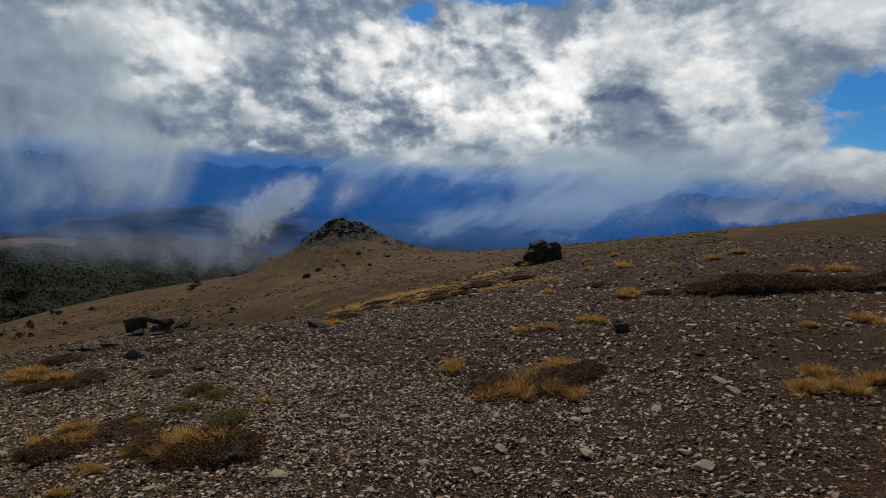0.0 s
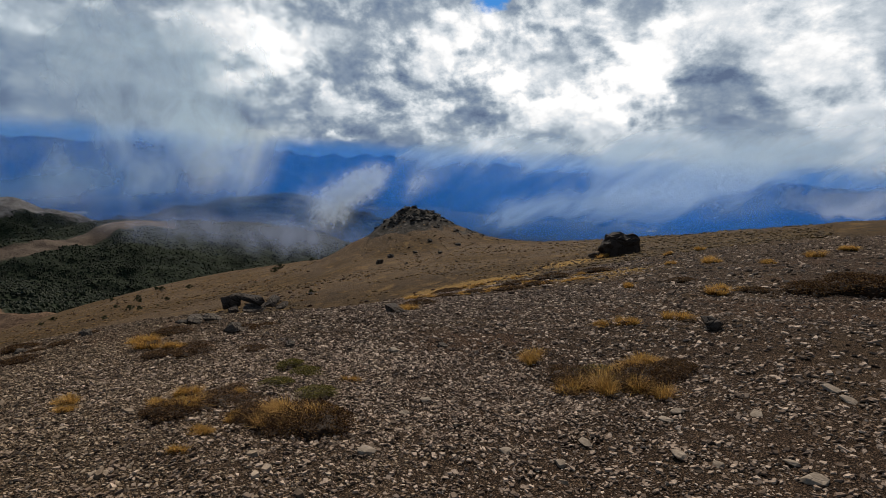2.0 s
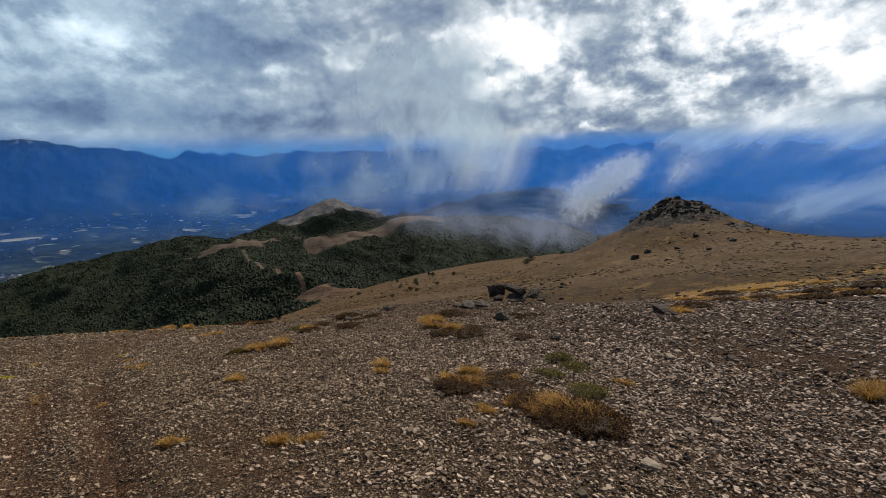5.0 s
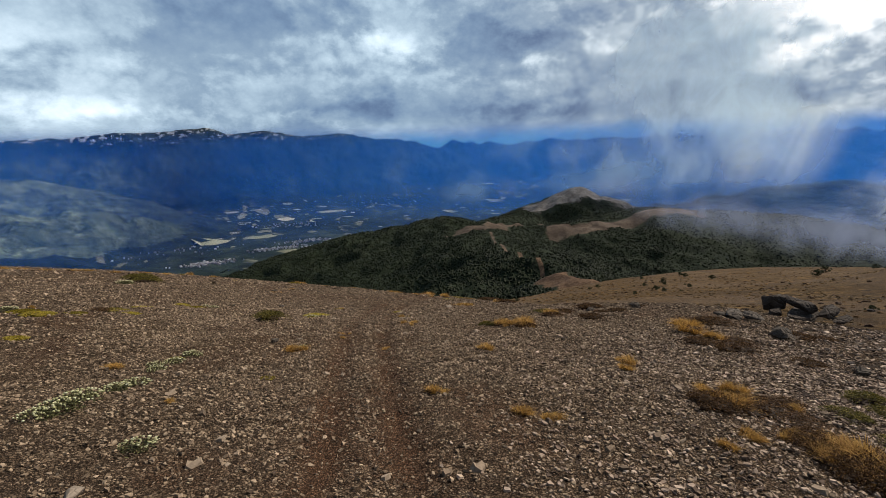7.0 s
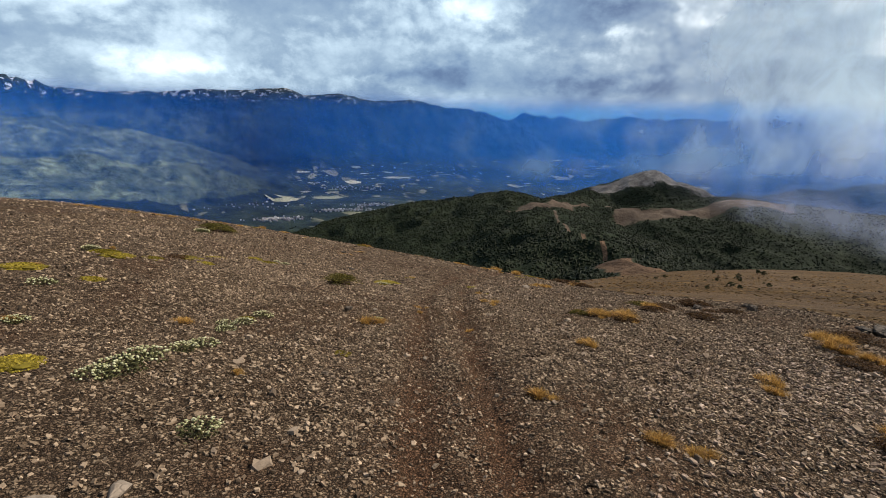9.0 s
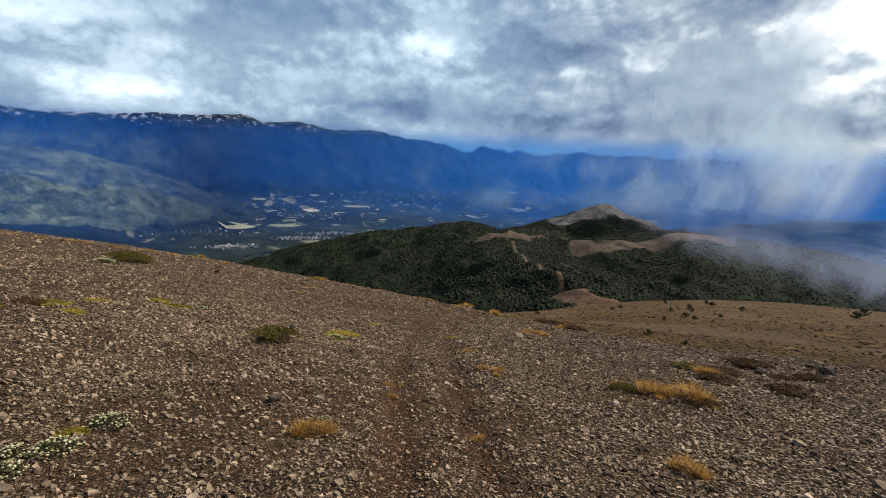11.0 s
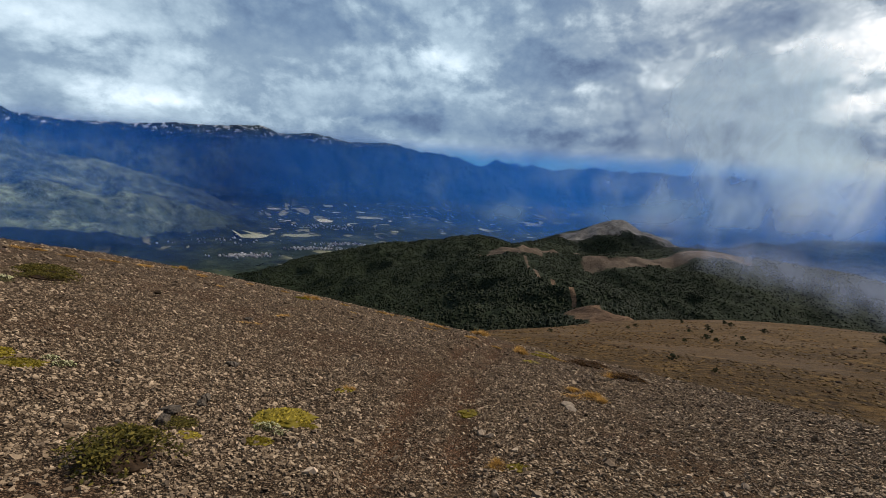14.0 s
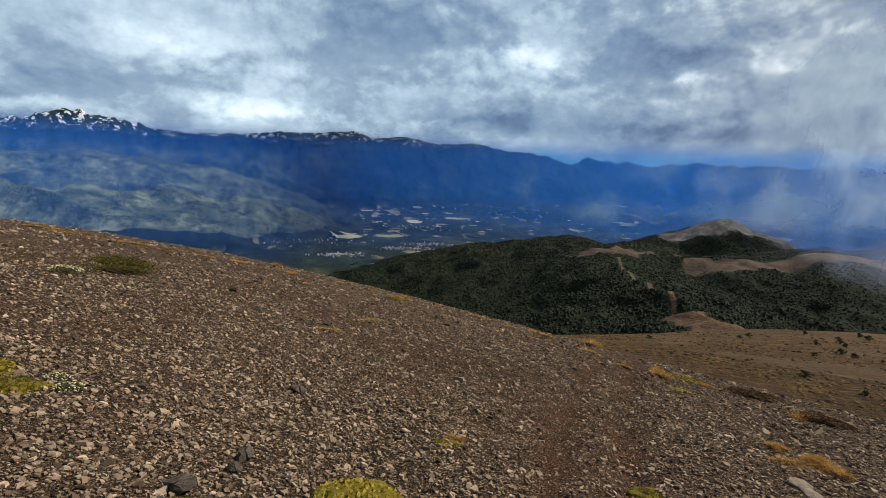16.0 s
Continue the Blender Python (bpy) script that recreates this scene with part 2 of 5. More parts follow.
def far_land(x, y):
    r = np.hypot(x, y)
    z = -480 + 1.2e-4 * np.maximum(r - 2900, 0) ** 2
    z = z + 9 * fbm(x / 300, y / 300, 4, 31)
    for k, (line, slope, top) in enumerate(CRESTS):
        rough = 30 if k < 3 else 45 if k != 4 else 62
        ridge = crest_height(x, y, line, slope, top)
        gully = 1 - np.abs(2 * fbm(x / (rough * 6), y / (rough * 6), 4, 50 + k))
        hills = ridge - rough * 1.1 * (1 - gully) * step(-10, 80, z * 0 + line[0][2] - ridge + 60) + rough * 0.10 * fbm(x / 60, y / 60, 3, 70 + k)
        if k == 5:
            west = step(99, 105, np.degrees(np.arctan2(-x, y)))
            hills = hills + 42 * fbm(x / 260, y / 260, 5, 91, 0.55) + west * (75 * (0.35 - np.abs(2 * fbm(x / 170, y / 170, 4, 96))) + 10)
        z = np.maximum(z, hills)
    return z


def trail_distance(x, y):
    best = np.full(np.shape(x), 1e9)
    for (x0, y0), (x1, y1) in zip(TRAIL, TRAIL[1:]):
        dx, dy = x1 - x0, y1 - y0
        t = np.clip(((x - x0) * dx + (y - y0) * dy) / (dx * dx + dy * dy), 0, 1)
        best = np.minimum(best, np.hypot(x - x0 - t * dx, y - y0 - t * dy))
    return best


def hill(x, y):
    """The near hill and the brown slope behind it."""
    r = np.hypot(x, y)
    w = step(34, 62, r)
    keep = np.minimum(1, 66 / np.maximum(r, 1e-6))
    far = np.minimum(1, 430 / np.maximum(r, 1e-6))
    z = cubic(NEAR_HILL, x * keep / 10, y * keep / 10) * (1 - w) + cubic(BROWN_SLOPE, x * far / 100, y * far / 100) * w
    z = z + 0.45 * np.exp(-((x + 5.8) ** 2 + (y - 9.3) ** 2) / (2 * 2.6 ** 2))
    for cx, cy, lift in ((1, 3.5, -0.33), (-6.5, 0.5, -0.13), (-11, 2.0, -0.2), (-10, 7, -0.1), (-9.5, 3.8, -0.07), (-14, 4, -0.07)):
        z = z + lift * np.exp(-((x - cx) ** 2 + (y - cy) ** 2) / (2 * 1.9 ** 2))
    k = np.hypot(x - KNOB[0], y - KNOB[1])
    z = z + 14.8 * np.exp(-(k / 19.6) ** 1.35) * step(200, 60, k) + 1.4 * fbm(x / 6, y / 6, 3, 8) * step(30, 8, k)
    cap = np.hypot(x - KNOB[0], (y - KNOB[1]) * 0.8)
    z = z + 0.6 * np.exp(-(cap / 6.0) ** 1.6) + 0.9 * fbm(x / 2.2, y / 2.2, 3, 19) * step(13, 8, cap)
    z = z - 0.62 * np.maximum(r - 418, 0)
    return z


def land(x, y):
    x, y = np.asarray(x, float), np.asarray(y, float)
    r = np.hypot(x, y)
    z = hill(x, y)
    z = z + 0.07 * fbm(x / 1.3, y / 1.3, 3, 3) + 0.03 * fbm(x / 0.22, y / 0.22, 2, 4) * step(30, 12, r)
    z = z + (0.5 * fbm(x / 9, y / 9, 4, 5) + 0.9 * fbm(x / 30, y / 30, 3, 6)) * step(45, 110, r)
    track = trail_distance(x, y)
    z = z - (0.045 * np.exp(-((track - 0.28) / 0.13) ** 2) + 0.02 * np.exp(-(track / 0.6) ** 4)) * step(40, 15, r)
    out = r > 418
    if out.any():
        z[out] = np.maximum(z[out], far_land(x[out], y[out]))
    return z


def slate_share(x, y):
    """How far the ground is dark slaty shale (1) rather than tan gravel (0)."""
    return step(-4.0, 0.2, x + 0.25 * (y - 3) + 2.2 * fbm(x / 2.5, y / 2.5, 3, 22)) * step(60, 35, np.hypot(x, y))


def height(x, y):
    return float(land(np.array([x]), np.array([y]))[0])


# ---- materials ----
def material(name):
    m = bpy.data.materials.new(name)
    m.use_nodes = True
    return m, Nodes(m.node_tree)


def finish(m, n, colour, rough=0.85, normal=None, spec=0.3, **more):
    inputs = {"Base Color": colour, "Roughness": rough, "Specular IOR Level": spec, **more}
    if normal is not None:
        inputs["Normal"] = normal
    shader = n.node("ShaderNodeBsdfPrincipled", inputs).outputs[0]
    n.node("ShaderNodeOutputMaterial", {"Surface": shader})
    return m


def where(n):
    return n.node("ShaderNodeNewGeometry").outputs["Position"]


def near_ground():
    """Shaly gravel and soil, with thin dry grass where the cover attribute says so."""
    m, n = material("gravel_ground")
    p = where(n)
    cover = n.node("ShaderNodeAttribute", attribute_name="cover").outputs["Fac"]
    soil = n.node("ShaderNodeAttribute", attribute_name="soil").outputs["Fac"]
    jitter = n.node("ShaderNodeVectorMath", {0: n.node("ShaderNodeTexNoise", {"Vector": p, "Scale": 30.0, "Detail": 4.0, "Roughness": 0.7}).outputs["Color"], "Scale": 0.05}, operation="SCALE").outputs[0]
    q = n.node("ShaderNodeVectorMath", {0: p, 1: jitter}, operation="ADD").outputs[0]
    chips = n.voronoi(q, 46.0, out="Color")
    chip_edge = n.voronoi(q, 46.0, "DISTANCE_TO_EDGE")
    small = n.voronoi(q, 95.0, out="Color")
    bw = n.node("ShaderNodeRGBToBW", {0: chips}).outputs[0]
    bw2 = n.node("ShaderNodeRGBToBW", {0: small}).outputs[0]
    stone = n.ramp(bw, [(0.15, (0.036, 0.023, 0.014)), (0.5, (0.142, 0.096, 0.060)), (0.85, (0.30, 0.214, 0.139))])
    grit = n.ramp(bw2, [(0.2, (0.028, 0.017, 0.010)), (0.8, (0.145, 0.097, 0.061))])
    colour = n.mix(n.span(n.noise(p, 7.0, 3.0), 0.42, 0.6), stone, grit)
    slate = n.node("ShaderNodeAttribute", attribute_name="slate").outputs["Fac"]
    colour = n.mix(n.math("MULTIPLY", slate, 0.75), colour, n.mix(bw, (0.015, 0.008, 0.005), (0.10, 0.060, 0.037)))
    colour = n.mix(n.span(n.noise(p, 0.55, 4.0), 0.5, 0.72, 0.0, 0.35), colour, (0.098, 0.064, 0.041))
    colour = n.mix(n.math("MULTIPLY", soil, 0.9), colour, n.mix(bw2, (0.048, 0.024, 0.013), (0.165, 0.088, 0.048)))
    straw = n.ramp(n.noise(p, 1.1, 6.0, 0.65), [(0.3, (0.020, 0.012, 0.005)), (0.5, (0.058, 0.034, 0.013)), (0.7, (0.120, 0.072, 0.027))])
    straw = n.mix(n.span(n.noise(p, 0.06, 4.0), 0.45, 0.65, 0.0, 0.65), straw, (0.048, 0.031, 0.018))
    spots = n.span(n.noise(p, 0.45, 6.0, 0.7), 0.54, 0.62)
    straw = n.mix(n.math("MULTIPLY", spots, 0.8), straw, (0.020, 0.013, 0.008))
    strata = n.node("ShaderNodeMapping", {"Vector": p, "Scale": (0.22, 0.22, 1.7)}).outputs[0]
    straw = n.mix(n.span(n.noise(strata, 1.0, 7.0, 0.68), 0.50, 0.64, 0.0, 0.6), straw, (0.030, 0.021, 0.013))
    straw = n.mix(n.span(n.noise(strata, 0.7, 5.0, 0.6, 0.6), 0.56, 0.70, 0.0, 0.6), straw, (0.17, 0.10, 0.034))
    straw = n.mix(n.span(n.noise(p, 2.3, 5.0, 0.75), 0.57, 0.64, 0.0, 0.4), straw, (0.16, 0.108, 0.06))
    gold = n.node("ShaderNodeAttribute", attribute_name="gold").outputs["Fac"]
    gold = n.span(n.math("ADD", gold, n.math("MULTIPLY", n.math("SUBTRACT", n.noise(strata, 3.0, 6.0, 0.7), 0.5), 1.3)), 0.35, 0.7)
    straw = n.mix(n.math("MULTIPLY", gold, 0.85), straw, n.ramp(n.noise(p, 5.0, 4.0, 0.7), [(0.35, (0.13, 0.068, 0.018)), (0.65, (0.36, 0.22, 0.06))]))
    colour = n.mix(n.math("MAXIMUM", cover, n.math("MULTIPLY", gold, 0.8)), colour, straw)
    crag = n.ramp(n.noise(p, 0.9, 9.0, 0.72), [(0.32, (0.011, 0.010, 0.009)), (0.52, (0.042, 0.036, 0.030)), (0.70, (0.15, 0.13, 0.11))])
    rocky = n.node("ShaderNodeAttribute", attribute_name="rocky").outputs["Fac"]
    colour = n.mix(n.span(n.math("ADD", rocky, n.math("MULTIPLY", n.math("SUBTRACT", n.noise(p, 0.5, 6.0, 0.7), 0.5), 0.9)), 0.3, 0.6), colour, crag)
    h = n.math("ADD", n.math("MULTIPLY", n.span(chip_edge, 0.0, 0.25), 0.6), n.math("MULTIPLY", bw, 0.7))
    # shade between the chips, painted near-black along the cell edges
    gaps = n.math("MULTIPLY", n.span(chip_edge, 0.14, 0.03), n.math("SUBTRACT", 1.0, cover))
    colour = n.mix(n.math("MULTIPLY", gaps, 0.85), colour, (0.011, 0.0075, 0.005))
    normal = n.bump(h, 1.0, 0.022)
    normal = n.bump(n.noise(p, 2.0, 8.0, 0.7), 0.5, 0.15, normal)
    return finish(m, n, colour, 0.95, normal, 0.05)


def forest_floor():
    """Far hills: dark woods with bare brown crests."""
    m, n = material("far_hill")
    p = where(n)
    bare = n.node("ShaderNodeAttribute", attribute_name="bare").outputs["Fac"]
    wood = n.ramp(n.noise(p, 0.06, 6.0, 0.7), [(0.3, (0.004, 0.006, 0.003)), (0.55, (0.011, 0.016, 0.007)), (0.75, (0.024, 0.031, 0.013))])
    soil = n.ramp(n.noise(p, 0.02, 6.0, 0.6), [(0.3, (0.036, 0.025, 0.018)), (0.6, (0.080, 0.058, 0.042)), (0.8, (0.14, 0.110, 0.085))])
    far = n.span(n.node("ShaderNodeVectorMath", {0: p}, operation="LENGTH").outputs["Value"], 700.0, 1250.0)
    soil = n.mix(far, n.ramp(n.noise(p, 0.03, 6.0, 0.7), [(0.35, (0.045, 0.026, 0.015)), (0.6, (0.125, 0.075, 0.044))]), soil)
    # the far hilltop is paled to grey, its haze put into the soil colour
    far_haze = n.span(n.node("ShaderNodeVectorMath", {0: p}, operation="LENGTH").outputs["Value"], 1950.0, 2150.0)
    soil = n.mix(n.math("MULTIPLY", far_haze, 0.7), soil, n.ramp(n.noise(p, 0.03, 7.0, 0.7), [(0.35, (0.10, 0.088, 0.08)), (0.65, (0.30, 0.275, 0.25))]))
    edge = n.span(n.math("ADD", bare, n.math("MULTIPLY", n.math("SUBTRACT", n.noise(p, 0.018, 6.0, 0.7), 0.5), 0.9)), 0.42, 0.62)
    colour = n.mix(edge, wood, soil)
    normal = n.bump(n.noise(p, 0.12, 5.0, 0.7), 0.8, 6.0)
    return finish(m, n, colour, 0.95, normal, 0.1)


def valley_floor():
    """Woods and farmland on the floor of the valley."""
    m, n = material("valley_floor")
    p = where(n)
    wood = n.ramp(n.noise(p, 0.006, 9.0, 0.72), [(0.38, (0.004, 0.008, 0.007)), (0.54, (0.014, 0.022, 0.015)), (0.70, (0.05, 0.06, 0.036))])
    z = n.node("ShaderNodeSeparateXYZ", {0: p}).outputs[2]
    stretched = n.node("ShaderNodeMapping", {"Vector": p, "Scale": (0.012, 0.022, 0.010), "Rotation": (0, 0, 0.5)}).outputs[0]
    plots = n.node("ShaderNodeRGBToBW", {0: n.voronoi(stretched, 1.0, out="Color")}).outputs[0]
    zone = n.span(n.noise(p, 0.0022, 4.0), 0.50, 0.62)
    field = n.math("MULTIPLY", n.span(plots, 0.74, 0.76), zone)
    field = n.math("MULTIPLY", field, n.span(z, -250.0, -400.0))
    colour = n.mix(field, wood, n.mix(plots, (0.04, 0.05, 0.025), (0.22, 0.21, 0.14)))
    return finish(m, n, colour, 0.95, n.bump(n.noise(p, 0.02, 6.0, 0.7), 0.8, 14.0), 0.1)


def mountain_rock():
    m, n = material("mountain_rock")
    p = where(n)
    xyz = n.node("ShaderNodeSeparateXYZ", {0: p}).outputs
    rock = n.ramp(n.noise(p, 0.007, 9.0, 0.70), [(0.36, (0.004, 0.008, 0.007)), (0.54, (0.015, 0.025, 0.022)), (0.70, (0.042, 0.064, 0.058))])
    far = n.node("ShaderNodeVectorMath", {0: p}, operation="LENGTH").outputs["Value"]
    west = n.math("MULTIPLY", n.math("ARCTAN2", n.math("MULTIPLY", xyz[0], -1.0), xyz[1]), 57.2958)
    rock = n.mix(n.math("MULTIPLY", n.span(west, 80.0, 97.0), n.span(xyz[2], 60.0, -60.0, 0.0, 0.75)), rock, n.ramp(n.noise(p, 0.011, 8.0, 0.7), [(0.38, (0.03, 0.05, 0.035)), (0.62, (0.14, 0.17, 0.11))]))
    meadow = n.math("MULTIPLY", n.span(n.noise(p, 0.0045, 8.0, 0.70), 0.46, 0.60), n.span(west, 84.0, 99.0))
    meadow = n.math("MULTIPLY", meadow, n.span(xyz[2], 30.0, -90.0))
    rock = n.mix(n.math("MULTIPLY", meadow, 0.8), rock, n.ramp(n.noise(p, 0.02, 5.0, 0.7), [(0.35, (0.11, 0.15, 0.09)), (0.65, (0.30, 0.35, 0.23))]))
    high = n.math("ADD", xyz[2], n.math("MULTIPLY", n.math("SUBTRACT", n.noise(p, 0.02, 6.0, 0.7), 0.5), 260.0))
    drift = n.span(n.noise(p, 0.022, 5.0, 0.65), 0.53, 0.58)
    snow = n.math("MULTIPLY", n.math("MULTIPLY", n.span(high, 90.0, 120.0), n.math("MULTIPLY", n.math("MULTIPLY", n.span(west, 64.0, 72.0), n.span(west, 80.0, 102.0, 0.3, 1.0)), n.span(far, 4000.0, 4200.0))), drift)
    colour = n.mix(snow, rock, (0.6, 0.63, 0.66))
    return finish(m, n, colour, 0.95, n.bump(n.noise(p, 0.01, 8.0, 0.65), 1.0, 60.0), 0.1)


def stone_material(name, dark, mid, pale, island=True):
    m, n = material(name)
    if island:
        r = n.node("ShaderNodeNewGeometry").outputs["Random Per Island"]
    else:
        r = n.node("ShaderNodeObjectInfo").outputs["Random"]
    p = where(n)
    colour = n.ramp(r, [(0.0, dark), (0.45, mid), (0.90, pale), (1.0, tuple(1.45 * c for c in pale))])
    rust = n.span(n.noise(p, 3.0, 4.0), 0.55, 0.75, 0.0, 0.35)
    colour = n.mix(rust, colour, (0.13, 0.075, 0.042))
    mottle = n.noise(p, 45.0, 6.0, 0.7)
    colour = n.mix(n.span(mottle, 0.35, 0.7, 0.35, 0.0), colour, (0.03, 0.025, 0.02))
    return finish(m, n, colour, 0.85, n.bump(n.noise(p, 60.0, 6.0, 0.65), 0.4, 0.008), 0.10)


def rock_material(name, dark, pale, scale=6.0, depth=0.04):
    m, n = material(name)
    p = where(n)
    colour = n.ramp(n.noise(p, scale, 8.0, 0.68), [(0.3, dark), (0.72, pale)])
    lichen = n.span(n.noise(p, scale * 2.7, 5.0, 0.7), 0.62, 0.70, 0.0, 0.5)
    colour = n.mix(lichen, colour, tuple(0.5 * c + 0.10 for c in pale))
    cracks = n.voronoi(p, scale * 0.8, "DISTANCE_TO_EDGE")
    h = n.math("ADD", n.span(cracks, 0.0, 0.08), n.noise(p, scale * 3, 6.0, 0.7))
    return finish(m, n, colour, 0.85, n.bump(h, 0.8, depth), 0.10)


def leaf_material(name, stops, rough=0.7, translucent=0.35, scale=14.0):
    m, n = material(name)
    p = where(n)
    r = n.node("ShaderNodeNewGeometry").outputs["Random Per Island"]
    fac = n.math("ADD", n.math("MULTIPLY", r, 0.6), n.math("MULTIPLY", n.noise(p, scale, 4.0), 0.4))
    colour = n.ramp(fac, stops)
    a = n.node("ShaderNodeBsdfPrincipled", {"Base Color": colour, "Roughness": rough, "Specular IOR Level": 0.08}).outputs[0]
    b = n.node("ShaderNodeBsdfTranslucent", {"Color": colour}).outputs[0]
    out = n.node("ShaderNodeMixShader", {0: translucent, 1: a, 2: b}).outputs[0]
    n.node("ShaderNodeOutputMaterial", {"Surface": out})
    return m


M_GROUND, M_HILL, M_VALLEY, M_MOUNTAIN = near_ground(), forest_floor(), valley_floor(), mountain_rock()
M_STONE = stone_material("tan_shale_chips", (0.045, 0.029, 0.018), (0.188, 0.131, 0.084), (0.300, 0.218, 0.146))
M_SLATE = stone_material("dark_shale_chips", (0.036, 0.023, 0.016), (0.176, 0.120, 0.085), (0.350, 0.260, 0.194))
M_STONE_PART = stone_material("shale_piece", (0.06, 0.042, 0.029), (0.17, 0.12, 0.08), (0.29, 0.22, 0.158), False)
M_PALE = rock_material("pale_stone", (0.10, 0.076, 0.056), (0.25, 0.198, 0.150), 14.0, 0.003)
M_DARK = rock_material("dark_rock", (0.014, 0.010, 0.008), (0.062, 0.048, 0.038), 7.0, 0.03)
M_SLAB = rock_material("grey_slab_rock", (0.016, 0.012, 0.009), (0.115, 0.092, 0.072), 7.0, 0.04)
M_CRAG = rock_material("crag_rock", (0.014, 0.012, 0.011), (0.085, 0.072, 0.06), 0.7, 0.3)
M_STRAW = leaf_material("golden_straw", [(0.1, (0.06, 0.028, 0.009)), (0.45, (0.25, 0.130, 0.034)), (0.8, (0.56, 0.345, 0.098))], translucent=0.45)
# near-black tone that puts the shade inside tufts and low bushes into colour
M_DARK_CORE = leaf_material("dark_plant_core", [(0.2, (0.010, 0.006, 0.004)), (0.7, (0.06, 0.034, 0.016))], translucent=0.05, scale=40.0)
M_GREEN = leaf_material("olive_leaves", [(0.1, (0.022, 0.021, 0.006)), (0.5, (0.072, 0.062, 0.014)), (0.9, (0.19, 0.145, 0.032))])
M_HEATH = leaf_material("dark_heath_leaves", [(0.1, (0.008, 0.005, 0.004)), (0.5, (0.050, 0.025, 0.012)), (0.9, (0.19, 0.105, 0.036))], translucent=0.25)
M_MOSS = leaf_material("yellow_green_cushion", [(0.1, (0.06, 0.046, 0.007)), (0.5, (0.19, 0.145, 0.018)), (0.9, (0.37, 0.28, 0.04))], translucent=0.25, scale=30.0)
M_GREYLEAF = leaf_material("grey_green_leaves", [(0.1, (0.02, 0.021, 0.011)), (0.5, (0.07, 0.068, 0.03)), (0.9, (0.17, 0.155, 0.06))], translucent=0.25)
M_FLOWER = leaf_material("cream_flower_heads", [(0.1, (0.20, 0.20, 0.09)), (0.6, (0.42, 0.40, 0.22)), (0.95, (0.70, 0.68, 0.50))], translucent=0.3)
M_TWIG = leaf_material("dark_twigs", [(0.1, (0.02, 0.014, 0.01)), (0.8, (0.07, 0.05, 0.035))], translucent=0.0)
M_CONIFER = leaf_material("dark_crown", [(0.1, (0.010, 0.014, 0.007)), (0.6, (0.028, 0.034, 0.014)), (0.95, (0.055, 0.058, 0.024))], translucent=0.15)


M_STRAW_FAR = leaf_material("dull_straw", [(0.1, (0.022, 0.012, 0.005)), (0.5, (0.068, 0.040, 0.014)), (0.9, (0.150, 0.090, 0.030))], translucent=0.2)
M_WOODS = leaf_material("dark_woods", [(0.1, (0.005, 0.007, 0.003)), (0.55, (0.012, 0.016, 0.007)), (0.9, (0.023, 0.028, 0.012)), (1.0, (0.05, 0.05, 0.03))], translucent=0.05, scale=0.01)
M_FIELD = leaf_material("pale_fields", [(0.1, (0.08, 0.10, 0.05)), (0.5, (0.22, 0.22, 0.14)), (0.9, (0.46, 0.42, 0.32))], translucent=0.0, scale=0.02)
M_HOUSE = leaf_material("pale_house_walls", [(0.1, (0.12, 0.10, 0.09)), (0.5, (0.26, 0.25, 0.24)), (0.9, (0.5, 0.49, 0.48))], translucent=0.0, scale=0.1)


# ---- small tools ----
def mesh_from(name, verts, faces, mat, parent=None, smooth=False):
    me = bpy.data.meshes.new(name)
    me.from_pydata([tuple(v) for v in verts], [], faces)
    me.materials.append(mat)
    me.polygons.foreach_set("use_smooth", [smooth] * len(me.polygons))
    ob = new(name, me)
    ob.parent = parent
    return ob


def part(name, bm, mat, parent=None, label="", smooth=False):
    me = bpy.data.meshes.new(name)
    bm.to_mesh(me)
    bm.free()
    me.materials.append(mat)
    me.polygons.foreach_set("use_smooth", [smooth] * len(me.polygons))
    ob = new(name, me)
    ob.parent = parent
    return tagged(ob, label) if label else ob


def big_mesh(name, verts, tris, mat):
    """A mesh from arrays of corners and triangles."""
    me = bpy.data.meshes.new(name)
    me.vertices.add(len(verts))
    me.vertices.foreach_set("co", np.ascontiguousarray(verts, dtype=np.float32).ravel())
    k = tris.shape[1]
    me.loops.add(tris.size)
    me.loops.foreach_set("vertex_index", np.ascontiguousarray(tris, dtype=np.int32).ravel())
    me.polygons.add(len(tris))
    me.polygons.foreach_set("loop_start", np.arange(0, tris.size, k, dtype=np.int32))
    me.update(calc_edges=True)
    me.polygons.foreach_set("use_smooth", np.zeros(len(tris), bool))
    me.materials.append(mat)
    return new(name, me)


def empty(name, x, y, z=None, turn=0.0):
    ob = new(name)
    ob.location = (x, y, height(x, y) if z is None else z)
    ob.rotation_euler = (0, 0, turn)
    return ob


